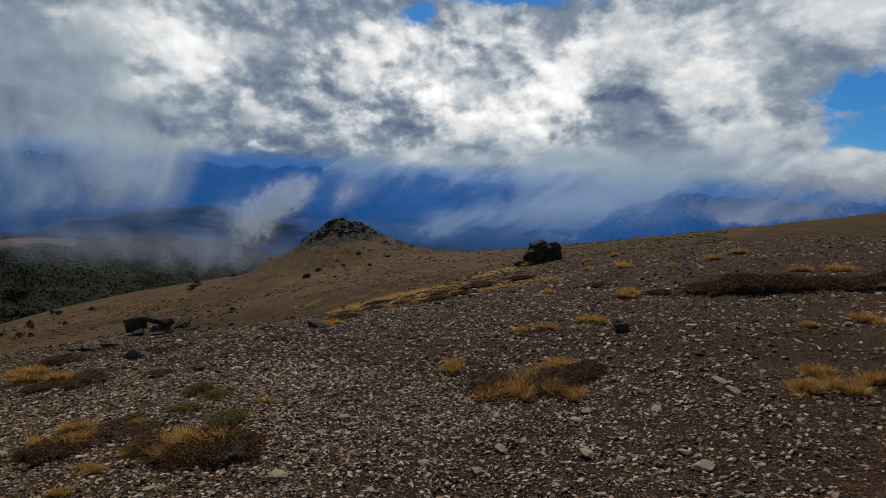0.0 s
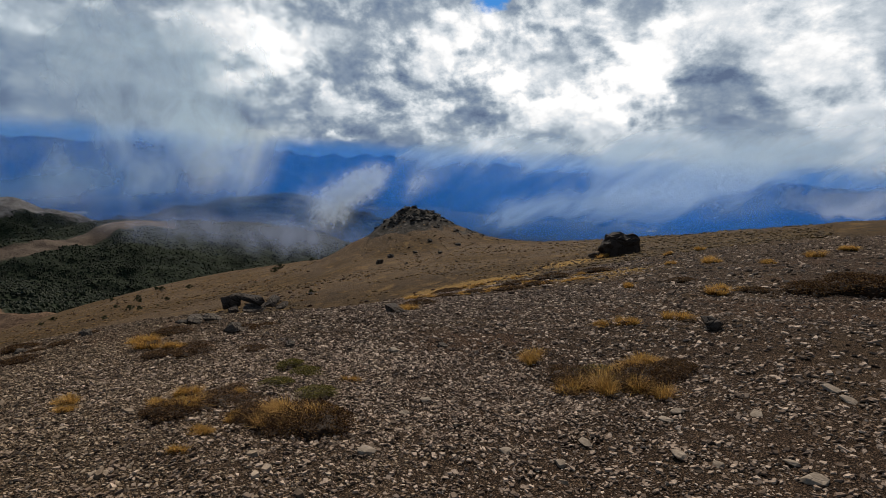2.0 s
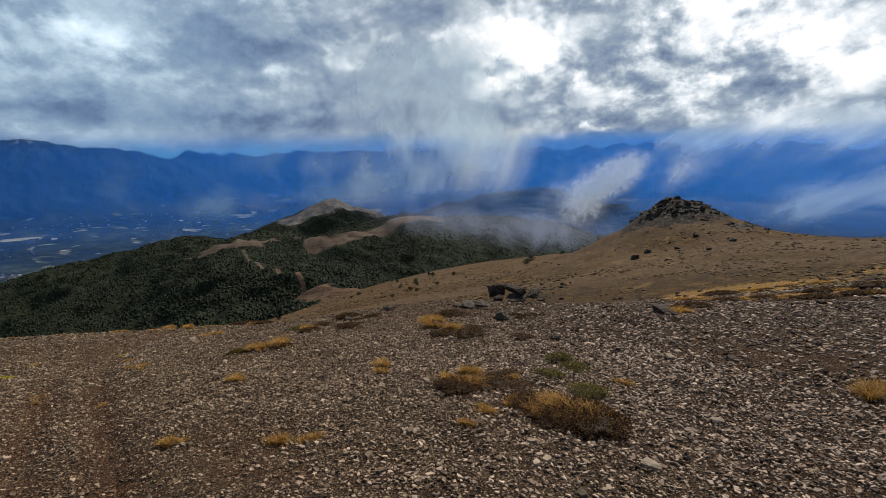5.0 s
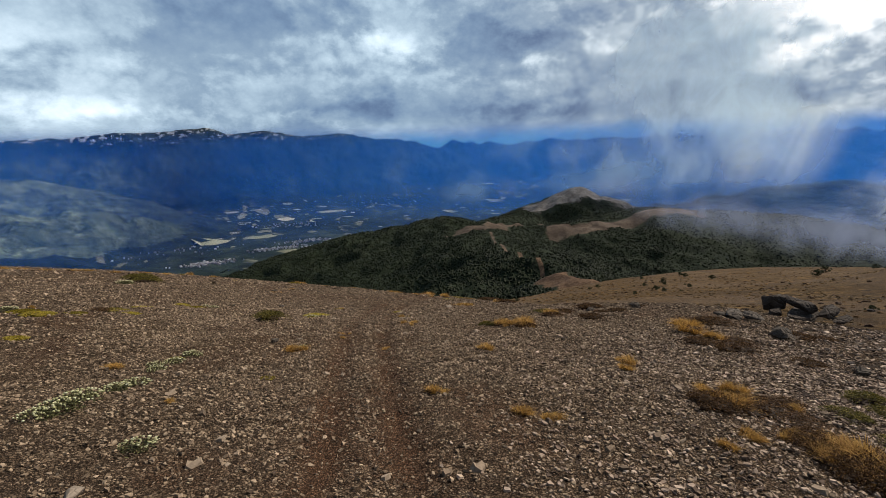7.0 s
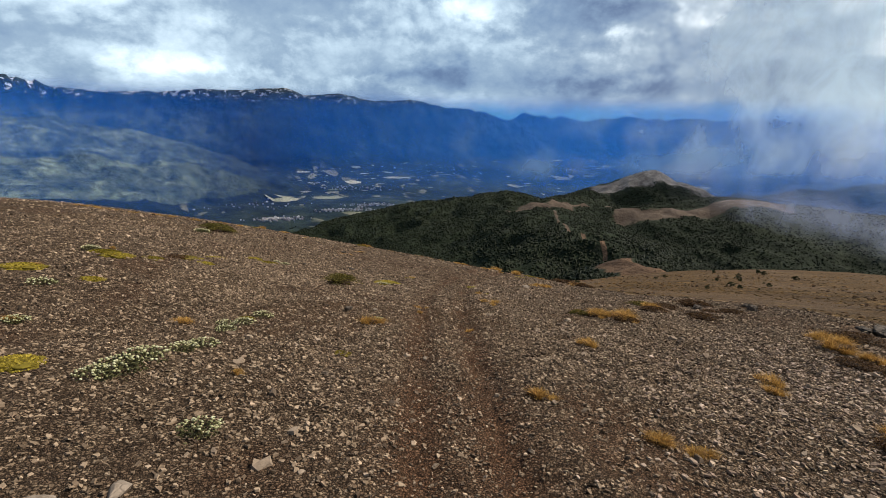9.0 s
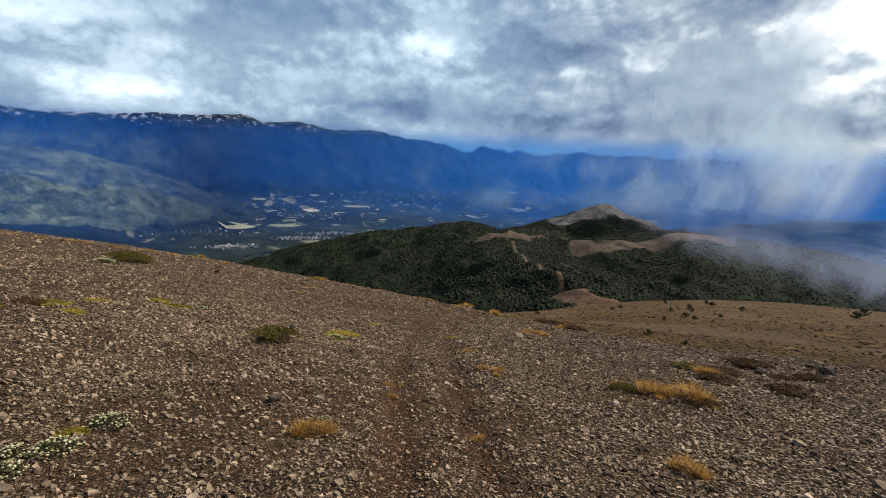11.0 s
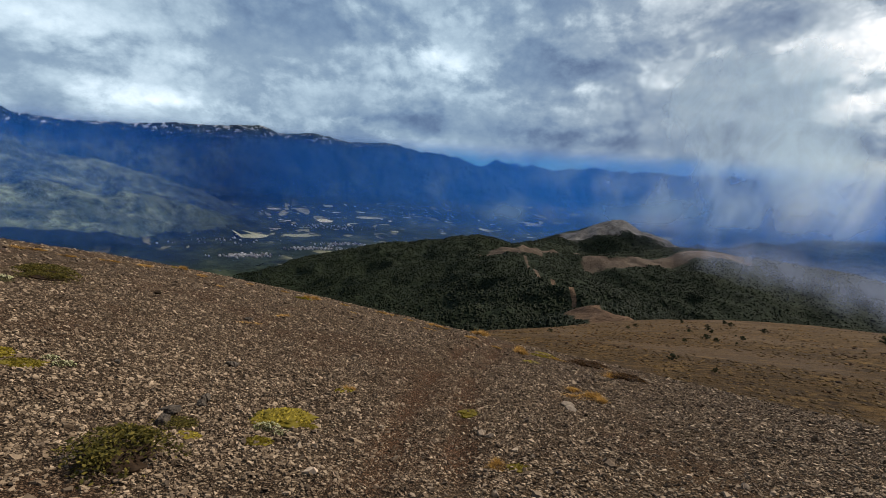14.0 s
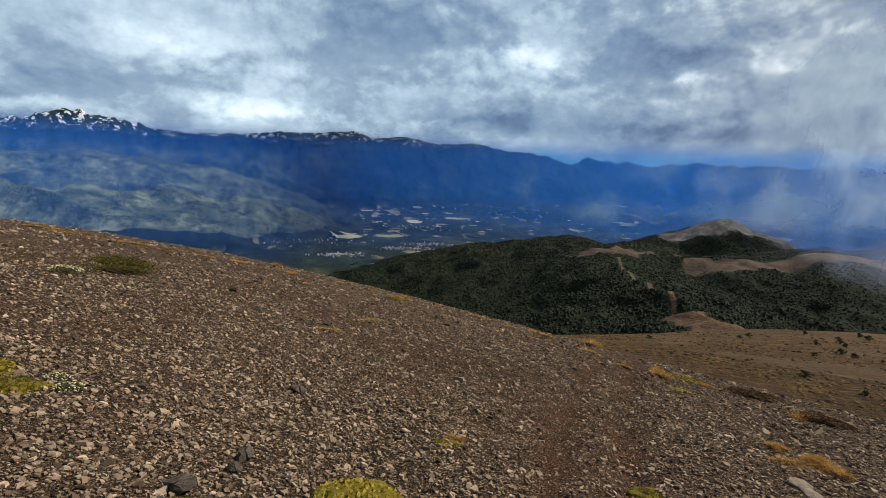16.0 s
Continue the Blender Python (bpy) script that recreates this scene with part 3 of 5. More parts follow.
# ---- the ground, one sheet to the horizon ----
def build_ground():
    seen = np.arange(-66, 128, 0.31)
    rest = np.arange(128, 294, 3.0)
    az = np.radians(np.concatenate([seen, rest]))
    r = np.concatenate([[0.0005], np.arange(0.06, 3, 0.10), np.arange(3, 14, 0.11), np.geomspace(14, 60, 90), np.geomspace(60.8, 415, 110),
                        np.arange(418, 440, 4), np.geomspace(445, 1200, 100), np.geomspace(1206, 2600, 150), np.geomspace(2612, 4900, 120)])
    cx, cy = -4.0 * step(400, 20, r), 2.0 * step(400, 20, r)
    x = cx[:, None] - np.sin(az)[None] * r[:, None]
    y = cy[:, None] + np.cos(az)[None] * r[:, None]
    z = land(x, y)
    rows, cols = x.shape
    verts = np.stack([x, y, z], -1).reshape(-1, 3)
    i = np.arange(rows - 1)[:, None] * cols + np.arange(cols)[None]
    j = np.arange(rows - 1)[:, None] * cols + (np.arange(cols)[None] + 1) % cols
    quads = np.stack([i, j, j + cols, i + cols], -1).reshape(-1, 4)
    ob = big_mesh("ground", verts, quads, M_GROUND)
    me = ob.data
    for m in (M_HILL, M_VALLEY, M_MOUNTAIN):
        me.materials.append(m)
    rr = np.hypot(verts[:, 0], verts[:, 1])
    vx, vy, vz = verts.T
    base = -480 + 1.2e-4 * np.maximum(rr - 2900, 0) ** 2
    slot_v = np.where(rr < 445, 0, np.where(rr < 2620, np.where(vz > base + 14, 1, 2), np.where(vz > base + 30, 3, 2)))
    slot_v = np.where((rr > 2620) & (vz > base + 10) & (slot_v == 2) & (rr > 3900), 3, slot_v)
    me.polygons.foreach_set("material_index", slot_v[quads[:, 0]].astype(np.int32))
    me.polygons.foreach_set("use_smooth", np.ones(len(quads), bool))
    # dry grass cover: none on the shale, full on the brown slope
    d = np.hypot(vx, vy)
    cover = step(24, 50, d + 9 * fbm(vx / 8, vy / 8, 3, 12))
    patch = step(0.10, 0.34, fbm(vx / 2.2, vy / 1.6, 4, 13)) * 0.35 * step(2, 9, d)
    edge = step(-0.03, 0.12, fbm(vx / 3.0, vy / 1.5, 3, 14)) * np.exp(-(((vx - 4) / 9) ** 2 + ((vy - 19 - 0.3 * vx) / 5) ** 2)) * 1.2
    k = np.hypot(vx - KNOB[0], vy - KNOB[1])
    cover = np.clip(np.maximum(np.maximum(cover, patch), edge), 0, 1) * (1 - 0.55 * step(26, 10, k))
    kx, ky = vx - KNOB[0], vy - KNOB[1]
    rocky = np.maximum(step(15, 11, np.hypot(kx, ky * 0.8) + 5 * fbm(vx / 5, vy / 5, 3, 25)),
                       0.85 * np.exp(-((kx - 13) / 9) ** 2 - ((ky + 6) / 9) ** 2) * step(-0.25, 0.15, fbm(vx / 3, vy / 3, 3, 26)))
    gold = np.maximum(np.exp(-((vx - 3.5) / 8) ** 2 - ((vy - 45) / 5.5) ** 2), 0.8 * np.exp(-((vx - 16) / 7) ** 2 - ((vy - 50) / 5) ** 2))
    gold = np.maximum(gold, 0.75 * np.exp(-((vx - 4 - 0.5 * (vy - 14)) / 3.5) ** 2 - ((vy - 19) / 6) ** 2))
    far_scree = step(0.02, 0.2, fbm(vx / 25 + 3, vy / 25, 3, 15)) * step(45, 80, d) * 0.7
    soil_t = trail_distance(vx, vy)
    rut = (0.45 * np.exp(-(soil_t / 0.58) ** 4) + 0.75 * np.exp(-((soil_t - 0.28) / 0.14) ** 2)) * step(-0.5, 0.05, fbm(vx / 0.7, vy / 0.7, 3, 27))
    dark_soil = step(0.16, 0.40, fbm(vx / 1.7 + 9, vy / 1.1, 3, 16)) * 0.5
    soil = np.clip(np.maximum(rut, dark_soil), 0, 1)
    bare_main = np.zeros(len(verts))
    for rows_, wide in BARE_CRESTS:
        dist = np.full(len(verts), 1e9)
        for (x0, y0, _), (x1, y1, _) in zip(rows_, rows_[1:]):
            dx, dy = x1 - x0, y1 - y0
            t = np.clip(((vx - x0) * dx + (vy - y0) * dy) / (dx * dx + dy * dy), 0, 1)
            dist = np.minimum(dist, np.hypot(vx - x0 - t * dx, vy - y0 - t * dy))
        bare_main = np.maximum(bare_main, np.exp(-(dist / wide) ** 2))
    purple = step(30, 20, np.degrees(np.arctan2(-vx, vy))) * step(1500, 1700, rr) * 0.28
    bare_main = np.maximum(np.maximum(bare_main, purple), step(500, 430, rr))
    for name, values in (("cover", cover * (1 - 0.5 * far_scree)), ("soil", soil), ("bare", bare_main), ("slate", slate_share(vx, vy)), ("rocky", rocky), ("gold", gold)):
        me.attributes.new(name, "FLOAT", "POINT").data.foreach_set("value", values.astype(np.float32))
    return tagged(ob, "brown shale hillside running down to a wooded valley floor", "ground", kind="structure")


ground = build_ground()


# ---- air: blue haze over the valley and drifting mist ----
def air_material(name, colour, build_alpha):
    m, n = material(name)
    alpha = build_alpha(n, where(n))
    # droplets scatter to all sides, so the normals are strewn at random
    strewn = n.node("ShaderNodeTexWhiteNoise", {"Vector": n.node("ShaderNodeVectorMath", {0: where(n), "Scale": 3.7}, operation="SCALE").outputs[0]}).outputs["Color"]
    strewn = n.node("ShaderNodeVectorMath", {0: strewn, 1: (0.5, 0.5, 0.5)}, operation="SUBTRACT").outputs[0]
    facing = n.node("ShaderNodeVectorMath", {0: strewn, 1: (3.0, 3.0, 3.0), 2: n.node("ShaderNodeNewGeometry").outputs["Normal"]}, operation="MULTIPLY_ADD").outputs[0]
    facing = n.node("ShaderNodeVectorMath", {0: facing}, operation="NORMALIZE").outputs[0]
    a = n.node("ShaderNodeBsdfDiffuse", {"Color": colour, "Normal": facing}).outputs[0]
    b = n.node("ShaderNodeBsdfTranslucent", {"Color": colour, "Normal": facing}).outputs[0]
    lit = n.node("ShaderNodeMixShader", {0: 0.5, 1: a, 2: b}).outputs[0]
    clear = n.node("ShaderNodeBsdfTransparent").outputs[0]
    out = n.node("ShaderNodeMixShader", {0: alpha, 1: clear, 2: lit}).outputs[0]
    n.node("ShaderNodeOutputMaterial", {"Surface": out})
    return m


def arc_sheet(name, az0, az1, r, z0, z1, mat, bow=0.0, rows=3):
    cols = int((az1 - az0) / 1.0)
    verts, faces = [], []
    for i in range(rows + 1):
        for j in range(cols + 1):
            u, v = j / cols, i / rows
            rr = r + bow * math.sin(math.pi * u) * (0.6 + 0.4 * v)
            verts.append((*polar(az1 + (az0 - az1) * u, rr), z0 + (z1 - z0) * v))
    for i in range(rows):
        for j in range(cols):
            k = i * (cols + 1) + j
            faces.append((k, k + 1, k + cols + 2, k + cols + 1))
    return mesh_from(name, verts, faces, mat, smooth=True)


# distance haze built as see-through sheets, with the blue of the air in their colour
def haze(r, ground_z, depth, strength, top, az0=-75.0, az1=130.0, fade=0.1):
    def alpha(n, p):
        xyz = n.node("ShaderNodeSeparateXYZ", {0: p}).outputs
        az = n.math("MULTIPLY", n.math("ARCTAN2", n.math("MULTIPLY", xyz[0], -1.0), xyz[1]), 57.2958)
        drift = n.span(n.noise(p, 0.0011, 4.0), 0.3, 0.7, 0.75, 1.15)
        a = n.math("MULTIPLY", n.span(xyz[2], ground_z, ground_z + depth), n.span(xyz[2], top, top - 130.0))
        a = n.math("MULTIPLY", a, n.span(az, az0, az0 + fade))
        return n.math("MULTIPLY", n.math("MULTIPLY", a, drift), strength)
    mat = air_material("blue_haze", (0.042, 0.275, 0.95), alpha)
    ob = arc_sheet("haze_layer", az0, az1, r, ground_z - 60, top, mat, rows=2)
    return tagged(ob, "thin blue haze hanging over the deep valley", "haze", group="haze layers", kind="structure")


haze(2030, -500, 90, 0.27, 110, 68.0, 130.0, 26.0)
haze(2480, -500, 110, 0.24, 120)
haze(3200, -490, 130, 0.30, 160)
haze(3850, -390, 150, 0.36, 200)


def mist(name, label, az0, az1, r, z0, z1, strength, clumps, scale=0.25, lean=0.0, colour=(0.82, 0.87, 0.94), streak=1.0, ragged=1.0, edge=0.5, foot=60.0):
    """A sheet of drifting droplets: soft clumps, each azimuth, height, widths and weight, torn by noise."""
    def alpha(n, p):
        xyz = n.node("ShaderNodeSeparateXYZ", {0: p}).outputs
        az = n.math("MULTIPLY", n.math("ARCTAN2", n.math("MULTIPLY", xyz[0], -1.0), xyz[1]), 57.2958)
        az = n.math("SUBTRACT", az, n.math("MULTIPLY", xyz[2], lean / 100))
        w = n.node("ShaderNodeCombineXYZ", {0: n.math("MULTIPLY", az, scale), 1: n.math("MULTIPLY", xyz[2], scale * 0.02 / streak), 2: r * 0.01}).outputs[0]
        wisp = n.math("SUBTRACT", n.noise(w, 1.0, 5.0, 0.52, 0.4), 0.5)
        total = None
        for caz, cz, waz, wz, weight in clumps:
            one = n.math("MULTIPLY", n.blob(az, xyz[2], caz - cz * lean / 100, cz, waz, wz), weight)
            total = one if total is None else n.math("ADD", total, one)
        torn = n.math("ADD", total, n.math("MULTIPLY", wisp, n.math("MULTIPLY", ragged, n.math("MINIMUM", n.math("MULTIPLY", total, 2.5), 1.0))))
        rim = n.math("MULTIPLY", n.span(xyz[2], z0, z0 + foot), n.span(xyz[2], z1, z1 - 60.0))
        return n.math("MULTIPLY", n.math("MULTIPLY", n.span(torn, 0.04, edge + 0.4), rim), strength)
    mat = air_material("pale_mist", colour, alpha)
    ob = arc_sheet(name, az0, az1, r, z0, z1, mat, bow=r * 0.02)
    return tagged(ob, label, "mist", kind="structure")


mist("mist_column", "pale mist column rising from the wooded ridge to the cloud", 9, 62, 2650, -460, 800, 0.92,
     [(31, 60, 5.5, 190, 0.45), (33, 330, 9.0, 240, 0.50), (25, 480, 11.0, 220, 0.6), (37.5, -150, 4.0, 120, 0.34), (30, -130, 6.0, 120, 0.34), (42, -40, 4.0, 110, 0.30), (26, 150, 4.0, 160, 0.4), (21, 130, 4.0, 180, 0.32), (24.5, -60, 4.0, 130, 0.38)],
     0.30, edge=0.85, foot=300.0, ragged=1.4, streak=1.5, colour=(0.68, 0.85, 0.97))
def rain_shaft(label, az0, az1, r, z0, z1, strength, lean, colour):
    """A lit shaft of falling drizzle: sharp sides, slanting rays, thinning out downwards."""
    def alpha(n, p):
        xyz = n.node("ShaderNodeSeparateXYZ", {0: p}).outputs
        az = n.math("MULTIPLY", n.math("ARCTAN2", n.math("MULTIPLY", xyz[0], -1.0), xyz[1]), 57.2958)
        az = n.math("ADD", az, n.math("MULTIPLY", xyz[2], lean / 100))
        rays = n.span(n.noise(n.node("ShaderNodeCombineXYZ", {0: az, 1: n.math("MULTIPLY", xyz[2], 0.002), 2: 0.0}).outputs[0], 0.55, 2.5, 0.5), 0.30, 0.70, 0.55, 1.0)
        sides = n.math("MULTIPLY", n.span(az, az0 - 1.5, az0 + 2.5), n.span(az, az1, az1 - 3.0))
        fall = n.math("MULTIPLY", n.span(xyz[2], z0, z0 + 260.0), n.span(xyz[2], z1, z1 - 110.0))
        return n.math("MULTIPLY", n.math("MULTIPLY", n.math("MULTIPLY", rays, sides), fall), strength)
    mat = air_material("lit_drizzle", colour, alpha)
    return tagged(arc_sheet("sunlit_rain_curtain", az0 - 4, az1 + 4, r, z0, z1, mat), label, "mist", kind="structure")


rain_shaft("sunlit curtain of drizzle slanting down over the valley", 18.0, 28.0, 2900, -330, 200, 0.74, 0.7, (0.88, 0.95, 0.90))
mist("mist_puff", "small bright puff of cloud drifting below the ridge line", -8, 22, 2550, -460, 200, 0.80,
     [(8.8, -110, 2.0, 80, 0.75), (10.6, -170, 1.8, 80, 0.60), (7.2, -60, 1.5, 60, 0.55), (3.0, -110, 1.3, 90, 0.30), (11.6, -260, 1.6, 110, 0.50), (14.0, -200, 3.0, 130, 0.25), (0.5, -60, 2.4, 110, 0.2)],
     0.8, ragged=1.6, edge=0.62, colour=(0.84, 0.92, 0.98))
mist("mist_puff", "small bright puff of cloud drifting below the ridge line", -8, 24, 2550, -460, 200, 0.78,
     [(8.6, -110, 2.4, 85, 0.85), (11.2, -170, 2.2, 90, 0.65), (7.0, -60, 1.6, 60, 0.6), (3.0, -110, 1.6, 90, 0.35), (12.5, -270, 2.0, 110, 0.50), (14.5, -200, 3.0, 130, 0.3), (0.5, -60, 2.4, 110, 0.2)],
     0.6, lean=-1.0, ragged=1.3, edge=0.75, colour=(0.84, 0.92, 0.98))
mist("rain_curtain", "thin grey veils of rain trailing below dark cloud", -62, 5, 2950, -440, 420, 0.90,
     [(-8, 130, 9, 130, 0.40), (-22, 120, 6, 170, 0.70), (-25, -60, 3.5, 190, 0.55), (-9.6, -240, 3.0, 110, 0.55), (-15, -190, 3, 90, 0.40), (-20, -160, 3, 110, 0.5), (-38, 200, 8, 150, 0.7), (-31, 30, 4, 200, 0.6),
      (-50, 100, 9, 160, 0.4), (2, 60, 5, 90, 0.3), (-22, -60, 34, 260, 0.22)],
     0.28, lean=-2.0, colour=(0.62, 0.79, 0.96), streak=1.3, ragged=1.3, edge=0.62)
mist("mist_bank", "low bank of white cloud lying behind the hill crest", -58, -24, 2800, -330, 230, 0.92,
     [(-37, -40, 2.6, 50, 0.8), (-41, -60, 2.6, 60, 1.0), (-45, -30, 4.0, 50, 0.9), (-31, -120, 2.5, 70, 0.4), (-50, 90, 7.0, 60, 0.9)], 0.7, ragged=1.8, edge=0.55)
# bluish sheets: mist wisps, and distance haze tinted over hilltop and wooded flank
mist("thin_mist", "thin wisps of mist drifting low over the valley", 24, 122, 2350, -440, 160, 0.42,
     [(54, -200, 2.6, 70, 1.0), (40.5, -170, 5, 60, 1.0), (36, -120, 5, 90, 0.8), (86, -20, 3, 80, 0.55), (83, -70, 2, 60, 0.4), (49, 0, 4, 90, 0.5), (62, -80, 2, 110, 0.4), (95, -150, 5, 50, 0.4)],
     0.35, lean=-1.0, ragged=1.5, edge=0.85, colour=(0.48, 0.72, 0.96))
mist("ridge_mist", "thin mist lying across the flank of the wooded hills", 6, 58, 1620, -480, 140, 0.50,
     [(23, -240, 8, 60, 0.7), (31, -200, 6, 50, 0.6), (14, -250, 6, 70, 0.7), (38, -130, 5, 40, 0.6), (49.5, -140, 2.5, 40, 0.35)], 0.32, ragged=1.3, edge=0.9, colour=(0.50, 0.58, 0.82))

# ---- stones ----
def stone_template(sides, seed, thick=0.34, wide=0.72):
    """An angular chip: outline, a smaller uneven top, no underside."""
    rnd = random.Random(seed)
    out, top = [], []
    for k in range(sides):
        a = 2 * math.pi * (k + rnd.uniform(-0.32, 0.32)) / sides
        d = rnd.uniform(0.62, 1.25)
        out.append((d * math.cos(a), d * math.sin(a) * wide, -0.16))
        e = d * rnd.uniform(0.62, 0.98)
        top.append((e * math.cos(a), e * math.sin(a) * wide, thick * rnd.uniform(0.6, 1.3)))
    faces = []
    for k in range(sides):
        l = (k + 1) % sides
        faces += [(k, l, sides + l), (k, sides + l, sides + k)]
    for k in range(1, sides - 1):
        faces.append((sides, sides + k, sides + k + 1))
    return np.array(out + top), np.array(faces)


CHUNKS = [stone_template(4 + k % 2, 100 + k, 0.42, 0.88) for k in range(16)]
FLAKES = [stone_template(4 + k % 2, 140 + k, 0.34, 0.80) for k in range(16)]


def slope_of(x, y):
    e = 0.25
    return (hill(x + e, y) - hill(x - e, y)) / (2 * e), (hill(x, y + e) - hill(x, y - e)) / (2 * e)


def scatter(rng, number, near, far, spread0, spread1, size0, size1):
    """Stones between two distances from the line of the walk: place, size and turn."""
    t = rng.random(number)
    px, py = -8.6 * t + 0.4, 2.7 * t
    a = np.radians(rng.uniform(spread0, spread1, number))
    d = np.sqrt(rng.uniform(near ** 2, far ** 2, number))
    x, y = px - np.sin(a) * d, py + np.cos(a) * d
    size = size0 * (size1 / size0) ** (rng.random(number) ** 1.9)
    track = trail_distance(x, y)
    keep = rng.random(number) > (0.22 * np.exp(-(track / 0.62) ** 4) + 0.5 * np.exp(-((track - 0.28) / 0.13) ** 2)) * np.where(size > 0.019, 1.0, 0.5)
    bald = fbm(x / 1.7 + 9, y / 1.1, 3, 16)
    keep &= rng.random(number) > 0.4 * step(0.10, 0.34, bald)
    return x[keep], y[keep], size[keep]


def stone_mesh(name, x, y, size, rng, mat, templates, tilt=0.35):
    verts, tris, count = [], [], 0
    z = land(x, y)
    sx, sy = slope_of(x, y)
    kind = rng.integers(0, len(templates), len(x))
    for k, (tv, tf) in enumerate(templates):
        pick = np.where(kind == k)[0]
        if not len(pick):
            continue
        m = len(pick)
        a = rng.uniform(0, 2 * np.pi, m)
        s = size[pick]
        flat = rng.uniform(0.55, 1.15, m)
        tx, ty = rng.normal(0, tilt, m), rng.normal(0, tilt, m)
        lx, ly, lz = tv[:, 0][None] * s[:, None], tv[:, 1][None] * s[:, None], tv[:, 2][None] * (s * flat)[:, None]
        gx = lx * np.cos(a)[:, None] - ly * np.sin(a)[:, None]
        gy = lx * np.sin(a)[:, None] + ly * np.cos(a)[:, None]
        gz = lz + gx * (sx[pick] + tx)[:, None] + gy * (sy[pick] + ty)[:, None]
        v = np.stack([gx + x[pick][:, None], gy + y[pick][:, None], gz + z[pick][:, None] + (s * 0.16)[:, None]], -1)
        verts.append(v.reshape(-1, 3))
        tris.append((tf[None] + (count + np.arange(m) * len(tv))[:, None, None]).reshape(-1, 3))
        count += m * len(tv)
    return big_mesh(name, np.concatenate(verts), np.concatenate(tris), mat)


rng = np.random.default_rng(5)
layers = [scatter(rng, 150000, 1.2, 6.2, -62, 122, 0.0095, 0.031), scatter(rng, 88000, 5.6, 14.0, -62, 122, 0.015, 0.046),
          scatter(rng, 34000, 13.0, 40.0, -60, 118, 0.03, 0.10)]
sx_, sy_, ss_ = (np.concatenate(c) for c in zip(*layers))
is_slate = rng.random(len(sx_)) < slate_share(sx_, sy_)
ss_ = ss_ * np.where(is_slate, 1.06, 0.78)
for pick, mat, templates, tilt, label in ((~is_slate, M_STONE, CHUNKS, 0.30, "loose tan shale chips strewn over the slope"),
                                          (is_slate, M_SLATE, FLAKES, 0.26, "loose dark slaty shale flakes strewn over the slope")):
    chips = stone_mesh("loose_scree", sx_[pick], sy_[pick], ss_[pick], rng, mat, templates, tilt)
    tagged(chips, label, "scree", kind="stuff")

# ---- plants and rocks of the near slope ----
def tuft_parts(owner, seed, count, radius, tall, mat, lean=(0.25, -0.1)):
    """A bunch-grass tuft: arching blades over a core painted dark for the base shade."""
    rnd = random.Random(seed)
    verts, faces = [], []
    bunches = [(rnd.gauss(0, 0.55) * radius, rnd.gauss(0, 0.38) * radius, rnd.uniform(0.35, 1.0)) for _ in range(7)]
    for _ in range(count):
        mx, my, big = bunches[rnd.randrange(7)]
        a, d = rnd.uniform(0, 2 * math.pi), radius * 0.30 * math.sqrt(rnd.random())
        bx, by = mx + d * math.cos(a), my + d * math.sin(a)
        out = rnd.uniform(0.25, 1.0)
        dx, dy = math.cos(a) * out * big * radius * 0.7 + lean[0] * big * tall + rnd.gauss(0, 0.45) * tall * big * rnd.uniform(0.4, 1.3), math.sin(a) * out * big * radius * 0.7 + lean[1] * big * tall * rnd.uniform(0.4, 1.3) + rnd.gauss(0, 0.35) * tall * big
        h = tall * big * rnd.uniform(0.4, 1.0) * (1.05 - 0.45 * out)
        w = rnd.uniform(0.0010, 0.0022) * (1 + 2 * radius)
        px, py = -dy, dx
        length = math.hypot(px, py) or 1
        px, py = px / length * w, py / length * w
        k = len(verts)
        for t, width in ((0.0, 1.0), (0.45, 0.9), (0.8, 0.6)):
            x, y, z = bx + dx * t ** 1.6, by + dy * t ** 1.6, h * (t ** 0.75) * (1.12 - 0.12 * t) - 0.02
            verts += [(x - px * width, y - py * width, z), (x + px * width, y + py * width, z)]
        verts.append((bx + dx, by + dy, h * rnd.uniform(0.72, 0.98)))
        faces += [(k, k + 1, k + 3, k + 2), (k + 2, k + 3, k + 5, k + 4), (k + 4, k + 5, k + 6)]
    tagged(mesh_from("foliage", verts, faces, mat, owner), kind="stuff")
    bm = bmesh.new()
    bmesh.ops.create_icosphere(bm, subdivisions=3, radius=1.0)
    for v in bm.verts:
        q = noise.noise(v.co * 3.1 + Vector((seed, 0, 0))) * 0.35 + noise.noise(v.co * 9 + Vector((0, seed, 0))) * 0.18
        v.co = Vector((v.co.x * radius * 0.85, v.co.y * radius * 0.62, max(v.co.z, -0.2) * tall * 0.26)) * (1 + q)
    part("dark_core", bm, M_DARK_CORE, owner, "dark core holding the shade inside the plant")


